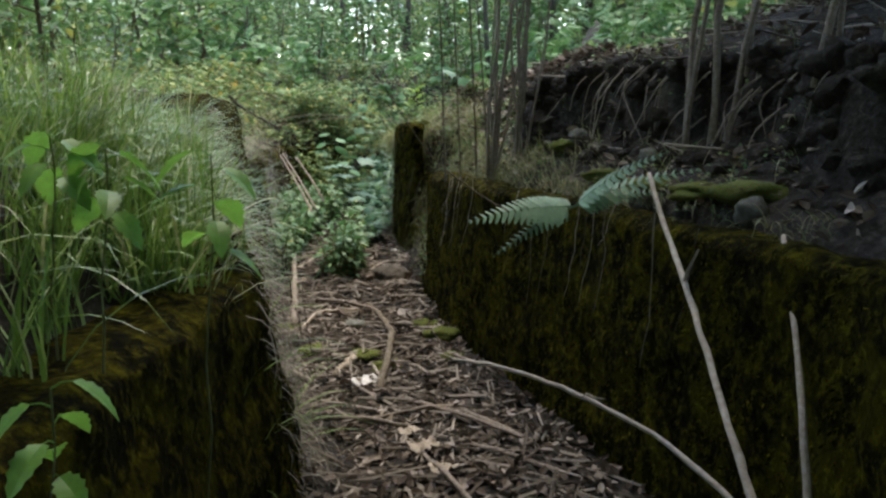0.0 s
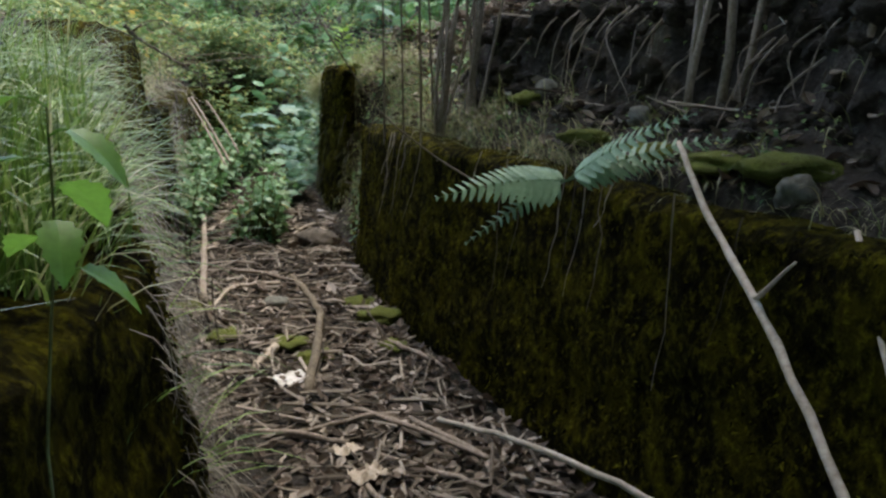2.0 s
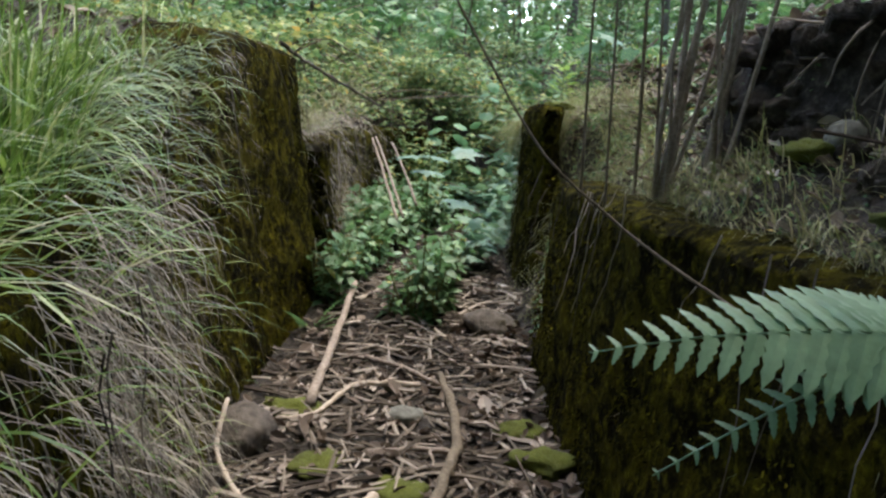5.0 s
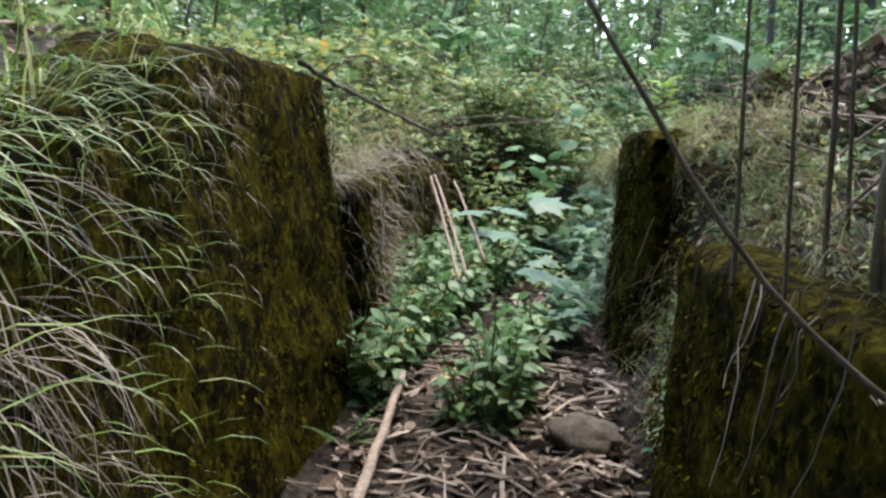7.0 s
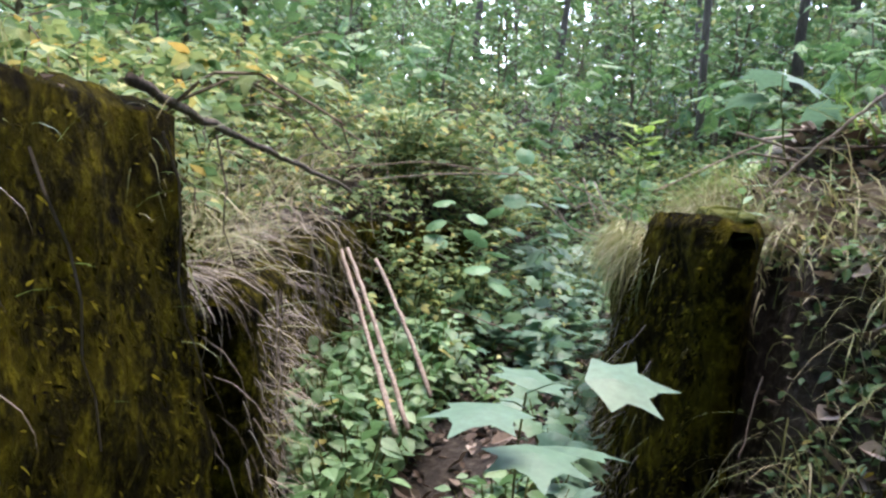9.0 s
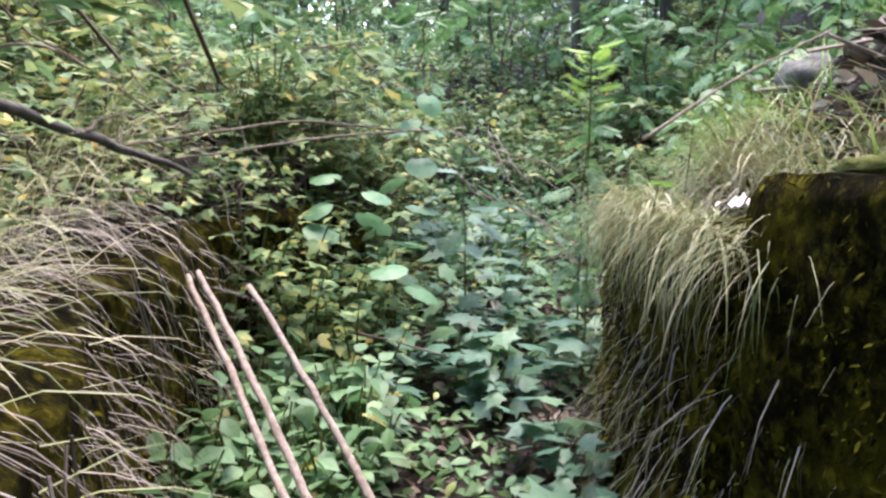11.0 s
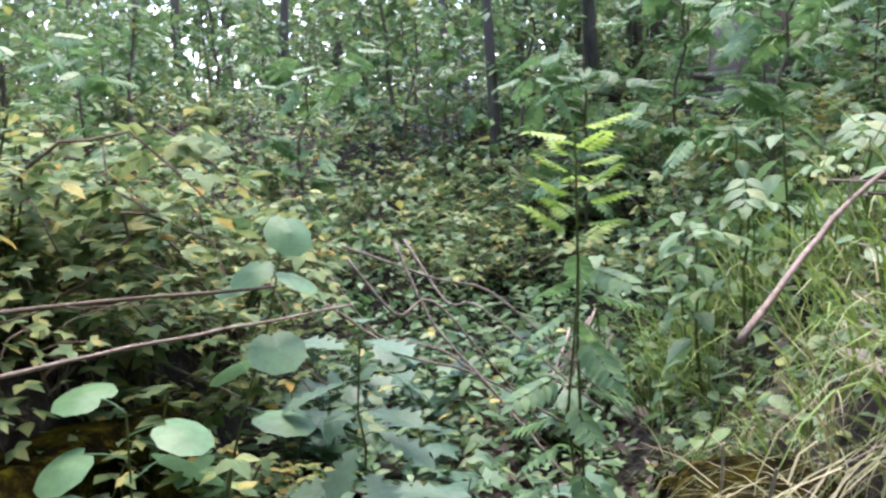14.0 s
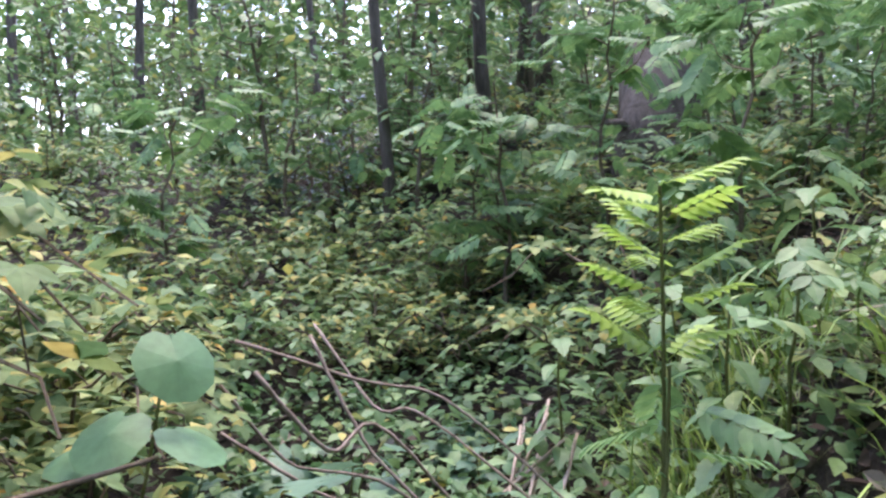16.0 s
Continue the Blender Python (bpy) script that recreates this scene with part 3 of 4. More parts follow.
def tree(name, height, r, dense=34, leaf=None, size=(0.12, 0.22), loose=0.28):
    e = holder(name)
    n = 12
    s = np.linspace(0, 1, n)
    p = np.stack([np.cumsum(rng.normal(0, 0.05, n)), np.cumsum(rng.normal(0, 0.05, n)), height * s - 0.25], -1)
    rad = r * (1 - 0.8 * s) + r * 0.5 * np.exp(-s * 30)
    part("trunk", tube(p, rad, 12), M_BARK, e, smooth=True)
    st, lv = [], []
    for k in range(16):
        f = 0.4 + 0.58 * (k + rng.random()) / 16
        q = along(p, np.array([f]))[0]
        a = k * 2.4
        L = height * rng.uniform(0.13, 0.24) * (1.25 - 0.7 * f)
        b = wobble(q, q + np.array([math.cos(a) * L, math.sin(a) * L, L * rng.uniform(0.15, 0.7)]), 6, 0.07)
        st.append(tube(b, np.linspace(r * 0.3, r * 0.05, 6), 5))
        m = dense
        c = along(b, rng.uniform(0.3, 1, m)) + rng.normal(0, loose, (m, 3))
        lv.append(spread(leaf or OVATE, c, turns(rng.uniform(0, 6.3, m), rng.normal(-0.2, 0.4, m), rng.normal(0, 0.4, m)), rng.uniform(*size, m)))
    part("branchwork", join(st), M_BARK, e)
    part("crown", join(lv), M_CROWN, e)
    return e


def place(e, x, y, turn=None, scale=1.0, lift=0.0):
    t = rng.uniform(0, 6.3) if turn is None else turn
    e.matrix_basis = Matrix.Translation((x, y, float(land(x, y)) + lift)) @ Matrix.Rotation(t, 4, "Z") @ Matrix.Diagonal((scale, scale, scale, 1))
    return e


def sow(protos, spots, label, category, group, lo=0.75, hi=1.25):
    """Sets copies of some plants on the spots given; the first ones are the built plants themselves."""
    for i, (x, y) in enumerate(spots):
        e = protos[i % len(protos)]
        if i >= len(protos):
            c = copy_thing(e, Matrix())
        else:
            c = tagged(e, label, category, group)
        place(c, x, y, scale=rng.uniform(lo, hi))


def in_trench(x, y, m=0.05):
    return left_base(y) - 0.12 - m < x < right_base(y) + 0.12 + m and y < 10.5


def near_path(x, y, clear=0.3):
    px = np.interp(y, [-2, 0, 1.4, 3.2, 4.1, 5.4, 7.2, 7.6], [0, 0, 0.15, -0.2, -0.63, -0.95, -0.8, -0.8])
    return y < 7.6 and abs(x - px) < clear


def spots(n, x0, x1, y0, y1, ok=lambda x, y: True, gap=0.0, clear=0.3):
    out, tries = [], 0
    while len(out) < n and tries < n * 60:
        tries += 1
        x, y = rng.uniform(x0, x1), rng.uniform(y0, y1)
        if ok(x, y) and not near_path(x, y, clear) and all((x - a) ** 2 + (y - b) ** 2 > gap * gap for a, b in out[-60:]):
            out.append((x, y))
    return out


dry = lambda x, y: not in_trench(x, y)
# light green herbs that fill the trench beyond the first walls
herbs = [herb_plant(OVATE, M_HERB, "green_herb", 5, 0.27, 9, 0.055) for k in range(5)]
trench_left = lambda x, y: left_base(y) < x < left_base(y) + 0.62 * (right_base(y) - left_base(y))
sow(herbs, [(x, y) for x, y in spots(130, -1.45, -0.3, 5.5, 7.3, trench_left, 0.05, 0.15)] , "low light-green herb growing on the trench floor", "herb", "herbs in the trench")
maples = [herb_plant(MAPLE, M_MAPLE, "maple_seedling", 3, 0.26, 6, 0.095, 0.15, 0.5, 0.7) for k in range(4)]
sow(maples, spots(34, -1.3, 0.4, 7.3, 9.8, lambda x, y: in_trench(x, y, -0.15), 0.12, 0.16) + spots(20, -1.1, -0.5, 6.1, 7.4, lambda x, y: in_trench(x, y, -0.15), 0.12) + spots(40, -4, 4, 9.5, 14, dry, 0.2),
    "maple seedling with dull green lobed leaves", "seedling", "maple seedlings")
brambles = [bramble("bramble_bush", M_BRAMBLE, 7, 0.5, 0.052, 20) for k in range(5)]
sow(brambles, spots(120, -3.8, -1.25, 6.4, 11, lambda x, y: dry(x, y) and (x < -1.75 or y > 8.5), 0.1) + spots(30, -1.6, -0.8, 8.2, 10, dry, 0.12) + spots(30, -0.6, 2.6, 9.2, 12, dry, 0.2) + spots(60, -6, 4, 10, 15, dry, 0.2) + spots(14, -2.6, -1.5, 5.3, 6.6, dry, 0.12),
    "bramble tangle with green and yellowing leaves", "bramble", "brambles on the bank")
trailing = [bramble("trailing_bramble", M_BRAMBLE, 6, 0.28, 0.045, 9) for k in range(3)]
sow(trailing, spots(60, -1.75, -0.9, 7.2, 8.7, lambda x, y: abs(x - left_base(y) + 0.12) < 0.14, 0.05, 0.42), "small bramble trailing over the wall edge", "bramble", "trailing brambles", 0.7, 1.1)
young = [herb_plant(TRIPLE, M_BRAMBLE, "young_bramble", 5, 0.62, 13, 0.046, 0.15, 0.3, 0.5) for k in range(3)]
sow(young, spots(15, -1.45, -0.92, 7.45, 8.3, lambda x, y: True, 0.12, 0.1), "young bramble with lime-green leaves against the wall", "bramble", "young brambles", 0.8, 1.1)
rowans = [shrub("rowan_sapling", M_ROWAN, ROWAN, 1.0, 8, 7, 0.14, 0.006) for k in range(4)]
sow(rowans, spots(18, 0.6, 3, 8.1, 11.5, dry, 0.25) + spots(45, -6, 6, 11, 18, dry, 0.35) + spots(14, -5, -2.2, 7.2, 11, dry, 0.3),
    "rowan sapling with feathered green leaves", "sapling", "rowan saplings")
bushes = [shrub("leafy_shrub", M_SHRUB, OVATE, 1.5, 13, 16, 0.095) for k in range(5)]
sow(bushes, spots(250, -11, 11, 11.8, 24, dry, 0.33) + spots(40, -7, -2.3, 4, 11, dry, 0.4) + spots(40, 2.0, 8, 4.5, 12, dry, 0.4), "leafy green understorey shrub", "shrub", "understorey shrubs", 0.6, 1.3)
tall = [shrub("tall_shrub", M_SHRUB, OVATE, 3.6, 20, 26, 0.13, 0.022) for k in range(4)]
sow(tall, spots(110, -20, 20, 17.5, 36, dry, 0.8) + spots(16, -10, -4, 3, 14, dry, 0.8) + spots(16, 4.5, 11, 3, 14, dry, 0.8), "tall slender shrub full of green leaves", "shrub", "tall shrubs", 0.7, 1.3)
blue = [shrub("bluish_shrub", M_BLUE, OVATE, 1.1, 9, 14, 0.05) for k in range(2)]
sow(blue, [(0.35, 13.0), (0.75, 13.2), (0.55, 12.7), (1.3, 13.4), (1.6, 13.6), (-2.6, 6.6)], "shrub with pale bluish leaves", "shrub", "bluish shrubs", 0.6, 0.9)
trees = [tree("forest_tree", 11 + 2 * k, 0.045 + 0.01 * k) for k in range(4)]
ahead = [(0.66, 12.0), (1.62, 13.0), (2.2, 13.5), (2.98, 14.5), (1.3, 17), (3.9, 12.6), (-0.8, 17.5), (-3.4, 15), (4.3, 12.9), (5.2, 17), (-2.2, 19), (0.1, 20), (2.6, 20.5)]
sow(trees, ahead + spots(60, -22, 22, 18, 40, dry, 1.2) + spots(14, -20, -7, -14, 14, dry, 2) + spots(14, 7, 20, -14, 12, dry, 2) + spots(10, -5, 5, -20, -5, dry, 1.5),
    "slim dark-barked forest tree with a leafy crown", "tree", "forest trees", 0.75, 1.1)
# added trees, mostly out of view, whose dense crowns shade the near trench
shade_trees = [tree("added_shade_tree", 9, 0.1, 420, BLADE, (0.2, 0.36), 0.5) for k in range(2)]
sow(shade_trees, [(2.6, 1.2), (2.3, 4.2), (-2.2, 0.2), (0.9, -2.2), (-1.6, -2.4), (2.45, 5.0), (1.9, 2.3), (4.6, 0.2), (-4.6, -1.5), (2.6, -1.6), (1.6, 0.3), (-0.3, -1.2), (-1.5, -0.6), (-4.2, 2.2), (-3.4, 1.2), (-4.8, 0.2), (-3.2, -1.6), (0.6, -4.0), (5.2, 3.4)], "added grey-barked tree whose dense crown shades the trench", "tree", "broad trees", 0.8, 1.05)
n = 60000
a, d = rng.uniform(0, 2 * math.pi, n), rng.uniform(36, 50, n)
pos = np.stack([np.cos(a) * d, np.sin(a) * d + 8, rng.uniform(2, 17, n) ** 1.0], -1)
stuff("far_woods", spread(OVATE, pos, turns(rng.uniform(0, 6.3, n), rng.normal(-0.2, 0.5, n), rng.normal(0, 0.5, n)), rng.uniform(0.5, 1.2, n)), M_CROWN, "dense green foliage of the distant woods", "woods")

# ---- low undergrowth ----
def low_cover(n, x0, x1, y0, y1, tall, size, tmpl, keep=dry):
    x, y = rng.uniform(x0, x1, n), rng.uniform(y0, y1, n)
    ok = np.array([bool(keep(a, b)) for a, b in zip(x, y)])
    x, y = x[ok], y[ok]
    n = len(x)
    z = tall * rng.random(n) * (0.35 + 0.65 * (0.5 + 0.5 * np.sin(3.1 * x) * np.sin(2.7 * y + 1)))
    p = on_land(x, y)
    p[:, 2] += z
    return spread(tmpl, p, turns(rng.uniform(0, 6.3, n), rng.normal(-0.15, 0.35, n), rng.normal(0, 0.35, n)), rng.uniform(0.6, 1.25, n) * size)


stuff("undergrowth", join([
    low_cover(24000, -9, 9, 9.8, 16, 0.55, 0.075, OVATE),
    low_cover(9000, -14, 14, 15, 26, 0.8, 0.14, OVATE),
    low_cover(5000, -5, -1.75, 4.5, 11, 0.3, 0.06, OVATE),
    low_cover(2500, 0.9, 5, 5, 11, 0.3, 0.06, OVATE),
    low_cover(5000, -9, -2, -4, 6, 0.3, 0.08, OVATE),
    low_cover(5000, 2.2, 9, -4, 7, 0.3, 0.08, OVATE),
]), M_SHRUB, "knee-high green undergrowth covering the forest floor", "undergrowth")
stuff("bramble_cover", join([
    low_cover(5200, -3.4, -1.3, 6.7, 10.5, 0.3, 0.042, TRIPLE),
    low_cover(2600, -1.7, -0.7, 8.2, 10.5, 0.3, 0.042, TRIPLE),
    low_cover(3600, -2.5, 3.5, 9.6, 13, 0.5, 0.05, TRIPLE),
    low_cover(500, -1.9, -1.4, 5.8, 7, 0.12, 0.035, TRIPLE),
]), M_BRAMBLE, "yellowing bramble leaves trailing over the bank", "bramble")
stuff("ground_ivy", join([
    low_cover(7500, -1.4, 0.9, 7.0, 10.8, 0.2, 0.047, OVATE, lambda x, y: in_trench(x, y, -0.12) and not (x > -0.6 and y < 7.6)),
    low_cover(1800, -0.05, 1.0, 7.8, 9.8, 0.1, 0.03, OVATE),
    low_cover(3500, -0.9, 1.4, 8.8, 11.5, 0.35, 0.06, OVATE, lambda x, y: True),
    low_cover(900, -0.1, 0.6, 3.4, 5.2, 0.05, 0.018, OVATE),
]), M_HERB, "small green creeping leaves on the damp soil", "ground cover")


# ---- stones, moss, wood and paper ----
def lump(r, squash, seed, rough=0.25, cells=3):
    bm = bmesh.new()
    bmesh.ops.create_icosphere(bm, subdivisions=cells, radius=1)
    v = np.array([q.co[:] for q in bm.verts])
    t = np.array([[q.index for q in f.verts] for f in bm.faces])
    bm.free()
    v = v * (1 + lumps(v + seed * 7.3, 1.2, rough))
    return v * np.array([r, r * 0.8, r * squash]), t


def solid(name, vt, mat, pos, label, category, group="", turn=0.0):
    e = link_mesh(name, vt, mat, smooth=True)
    e.matrix_basis = Matrix.Translation(pos) @ Matrix.Rotation(turn, 4, "Z")
    return tagged(e, label, category, group)


for i, (x, y, r, s) in enumerate([(-0.34, 5.5, 0.13, 0.5), (-0.5, 4.55, 0.07, 0.35), (-0.93, 4.2, 0.12, 0.7)]):
    solid("stone", lump(r, s, i), M_STONE if i == 1 else M_BARK, (x, y, float(land(x, y)) + r * s * 0.4), "flat grey stone half sunk in the trench floor" if i == 1 else "dark mossy stone lying against the trench wall", "stone", "stones on the floor", i)
for i, (x, y, z, r) in enumerate([(0.68, 4.13, 1.22, 0.07), (0.97, 2.6, 1.2, 0.06), (0.86, 3.5, 1.24, 0.05), (0.27, 7.5, 1.5, 0.09)]):
    solid("bank_stone", lump(r, 0.8, i + 9, 0.3), M_STONE, (x, y, min(z, float(land(x, y)) + r * 0.15)), "rounded grey stone set in the dark soil bank", "stone", "stones in the bank", i)
moss_spots = [(-0.88, 4.5, 0.1), (-0.66, 4.12, 0.1), (-0.39, 4.04, 0.09), (0.0, 4.31, 0.1), (-0.28, 3.92, 0.09), (0.05, 4.0, 0.08), (-0.1, 4.55, 0.09), (0.02, 5.25, 0.09), (-0.19, 6.15, 0.06), (-0.17, 6.4, 0.07), (-0.2, 6.28, 0.05),
              (0.15, 6.75, 0.14), (0.72, 3.6, 0.15), (0.82, 3.2, 0.16), (0.62, 4.2, 0.15), (1.0, 2.7, 0.18), (0.9, 2.9, 0.15), (-1.52, 5.35, 0.09), (-1.5, 5.05, 0.1), (-1.53, 5.5, 0.08), (0.5, 4.9, 0.12)]
for i, (x, y, r) in enumerate(moss_spots):
    solid("moss_cushion", lump(0.7 * r if r > 0.11 else r, 0.3, i + 20, 0.5), M_MOSS, (x, y, max(float(land(x, y)), 1.2 if 6 < y < 6.5 else 0) + 0.005), "soft yellow-green moss cushion growing on soil", "moss", "moss cushions", i)


def rod(name, pts, r0, r1, mat, label, category="branch", group="", side=0, n=8):
    """A dead branch along rough points, tapered and knotty, with a few side twigs as parts."""
    pts = np.array(pts, float)
    m = max(12, len(pts) * 5)
    p = along(pts, np.linspace(0, 1, m))
    for k in range(3):
        p[1:-1] = (p[:-2] + 2 * p[1:-1] + p[2:]) / 4
    p += rng.normal(0, r0 * 0.22, p.shape)
    r = np.linspace(r0, r1, m) * rng.uniform(0.88, 1.15, m)
    e = tagged(link_mesh(name, tube(p, r, n), mat, smooth=True), label, category, group)
    for k in range(side):
        q = along(p, np.array([rng.uniform(0.2, 0.9)]))[0]
        d = rng.normal(0, 1, 3) * [1, 1, 0.5]
        d = d / np.linalg.norm(d) * rng.uniform(0.06, 0.2)
        link_mesh("side_twig", tube(wobble(q, q + d, 5, 0.006), np.linspace(r1 * 0.6, r1 * 0.2, 5), 5), mat, e)
    return e


rod("fallen_branch", [(-0.46, 4.95, 0.13), (-0.34, 4.63, 0.12), (-0.27, 4.3, 0.13), (-0.27, 3.9, 0.11), (-0.28, 3.49, 0.09)], 0.015, 0.02, M_STEM, "bent dark branch lying on the trench floor", side=2)
rod("fallen_stick", [(-1.02, 5.63, 0.3), (-0.9, 4.92, 0.18), (-0.83, 4.5, 0.12)], 0.014, 0.02, M_TWIG, "straight grey stick lying on the trench floor")
rod("pale_root", [(-0.89, 4.36, 0.11), (-0.77, 4.41, 0.12), (-0.74, 4.72, 0.14), (-0.5, 4.79, 0.14)], 0.008, 0.011, M_PALEWOOD, "pale crooked root lying on the trench floor", "root", side=2)
rod("pale_stick", [(-0.99, 4.2, 0.22), (-0.96, 4.05, 0.12), (-0.84, 3.9, 0.1), (-0.6, 3.63, 0.09)], 0.007, 0.01, M_PALEWOOD, "pale curved stick leaning by the mossy wall")
rod("fallen_stick", [(-0.68, 5.52, 0.2), (-0.45, 5.25, 0.17), (-0.22, 5.0, 0.13)], 0.008, 0.011, M_PALEWOOD, "thin pale stick lying on dead leaves")
rod("fallen_stick", [(-0.5, 3.75, 0.08), (-0.44, 3.95, 0.1)], 0.016, 0.018, M_PALEWOOD, "short pale piece of broken branch on the floor")
rod("arched_branch", [(0.72, 0.85, 0.04), (0.64, 1.08, 0.45), (0.53, 1.25, 0.62), (0.417, 1.45, 0.697), (0.279, 1.6, 0.736), (0.13, 1.75, 0.748), (0.02, 1.86, 0.73)], 0.0065, 0.004, M_PALEWOOD, "long thin dead branch arching up from the floor", side=1)
rod("leaning_branch", [(0.617, 2.5, 1.112), (0.62, 2.3, 0.975), (0.59, 1.95, 0.86), (0.58, 1.6, 0.66), (0.59, 1.45, 0.55), (0.6, 1.3, 0.38), (0.6, 1.05, 0.03)], 0.0065, 0.0105, M_PALEWOOD, "pale bare branch leaning from the bank to the floor", side=1)
rod("leaning_branch", [(0.95, 2.3, 0.95), (0.86, 1.9, 0.6), (0.8, 1.6, 0.05)], 0.007, 0.01, M_PALEWOOD, "thin pale bare branch leaning on the wall")
for i, (x, y, a, l) in enumerate([(0.1, 3.2, 2.4, 0.7), (0.25, 3.1, 2.2, 0.8), (0.2, 2.9, 2.5, 0.6), (-0.1, 3.3, 0.4, 0.4), (0.1, 3.9, 2.2, 0.5), (-0.3, 3.2, 2.9, 0.35), (0.0, 2.7, 2.0, 0.5), (-0.6, 4.9, 2.6, 0.4), (-0.4, 4.25, 0.3, 0.3), (-0.7, 6.1, 0.3, 0.6), (-0.75, 6.0, 0.5, 0.5)]):
    d = np.array([math.cos(a), math.sin(a), 0]) * l / 2
    z = float(land(x, y)) + 0.025
    rod("fallen_stick", [np.array([x, y, z]) - d, np.array([x, y, z + 0.015]), np.array([x, y, z]) + d], 0.008, 0.011, M_TWIG, "grey dead stick lying among leaf litter", "branch", "loose sticks", 1)
# three canes propped against the low left wall
for a, b in (((-1.36, 6.99, 0.925), (-0.98, 6.22, 0.54)), ((-1.33, 6.97, 0.935), (-0.955, 6.26, 0.55)), ((-1.22, 6.95, 0.91), (-0.92, 6.42, 0.6))):
    rod("leaning_cane", [a, (np.array(a) + b) / 2 + [0, 0, 0.015], b], 0.006, 0.0085, M_TWIG, "pale dead cane leaning against the trench wall", "cane", "canes against the wall")
rod("mossy_log", [(-1.39, 5.5, 1.385), (-1.44, 6.0, 1.32), (-1.42, 6.6, 1.23), (-1.395, 7.2, 1.13)], 0.011, 0.007, M_BARK, "thin dark mossy log lying along the bank", "log", side=3)
rod("bent_branch", [(-1.6, 7.35, 1.14), (-1.35, 7.4, 1.17), (-1.13, 7.5, 1.21), (-0.9, 7.6, 1.23), (-0.69, 7.7, 1.24)], 0.0035, 0.002, M_TWIG, "pale bent branch reaching over the trench", side=3)
rod("bent_branch", [(-1.9, 7.0, 1.15), (-1.5, 7.25, 1.2), (-1.2, 7.7, 1.26), (-0.8, 8.1, 1.22)], 0.0045, 0.003, M_STEM, "brown bramble branch reaching over the trench", side=4)
rod("leaning_branch", [(-0.24, 7.4, 1.22), (0.04, 7.6, 1.37), (0.45, 7.75, 1.56)], 0.0045, 0.0035, M_TWIG, "pale dead branch resting on the grassy bank", side=1)
for k in range(9):
    a = np.array([0.0 + rng.normal(0, 0.05), 9.0 + rng.normal(0, 0.12), 0.6])
    b = np.array([0.32 + rng.normal(0, 0.06), 9.3 + rng.normal(0, 0.1), 0.86 + rng.normal(0, 0.04)])
    rod("dead_stalk", [a, b], 0.006, 0.005, M_PALEWOOD, "straight pale dead stalk in a loose bundle", "stalk", "bundle of stalks", n=5)
for k in range(6):
    a = np.array([-0.6 + rng.normal(0, 0.12), 9.0 + rng.normal(0, 0.2), 1.22 + rng.normal(0, 0.06)])
    b = np.array([0.1 + rng.normal(0, 0.12), 8.7 + rng.normal(0, 0.2), 0.62 + rng.normal(0, 0.05)])
    rod("dead_stalk", [a, a + (b - a) * 0.3 + rng.normal(0, 0.05, 3), (a + b) / 2 + [0, 0, 0.07] + rng.normal(0, 0.05, 3), b], 0.0045, 0.003, M_TWIG, "thin grey dead stalk fallen across the trench", "stalk", "fallen stalks", n=5)
for k in range(48):
    x, y = rng.uniform(-2.6, -0.9), rng.uniform(7.3, 9.8)
    z = float(land(x, y)) + rng.uniform(0.05, 0.25)
    a = rng.uniform(-0.6, 0.9)
    d = np.array([math.cos(a), math.sin(a) * 0.5, rng.normal(0, 0.2)]) * rng.uniform(0.25, 0.5)
    rod("bramble_cane", [np.array([x, y, z]) - d, np.array([x, y, z + 0.08]), np.array([x, y, z]) + d - [0, 0, 0.1]], 0.005, 0.003, M_TWIG, "arching leafless bramble cane over the bank", "cane", "bare bramble canes", n=5)


def scrap(name, x, y, w, label, z=None, mat=M_PAPER, category="paper", group="scraps of paper"):
    """A crumpled sheet."""
    g = np.linspace(-0.5, 0.5, 9)
    a, b = np.meshgrid(g, g)
    p = np.stack([a.ravel() * w, b.ravel() * w * 0.75, np.zeros(81)], -1)
    p[:, 2:3] += np.abs(lumps(p, 26.0, 0.03)) + 0.004
    p[:, :2] += lumps(p + 3, 30.0, 0.012)
    i = np.arange(81).reshape(9, 9)
    t = np.concatenate([np.stack([i[:-1, :-1], i[:-1, 1:], i[1:, 1:]], -1).reshape(-1, 3), np.stack([i[:-1, :-1], i[1:, 1:], i[1:, :-1]], -1).reshape(-1, 3)])
    v = np.concatenate([p, p - [0, 0, 0.002]])
    return solid(name, (v, np.concatenate([t, t[:, ::-1] + 81])), mat, (x, y, (float(land(x, y)) if z is None else z) + 0.015), label, category, group, 0.6)


scrap("paper_scrap", -0.35, 3.63, 0.12, "crumpled white paper scrap lying on dead leaves")
for x, y, w in ((-0.07, 2.9, 0.1), (-0.13, 3.1, 0.08), (-0.2, 3.25, 0.06), (0.0, 2.75, 0.09)):
    scrap("bark_flake", x, y, w, "pale curled bark flake trodden into leaf litter", mat=M_PALEWOOD, category="bark", group="bark flakes")
scrap("paper_scrap", -0.3, 6.62, 0.08, "crumpled white paper on the grassy bank", 1.1)
scrap("paper_scrap", -0.36, 6.0, 0.05, "small white paper scrap on the trench floor")


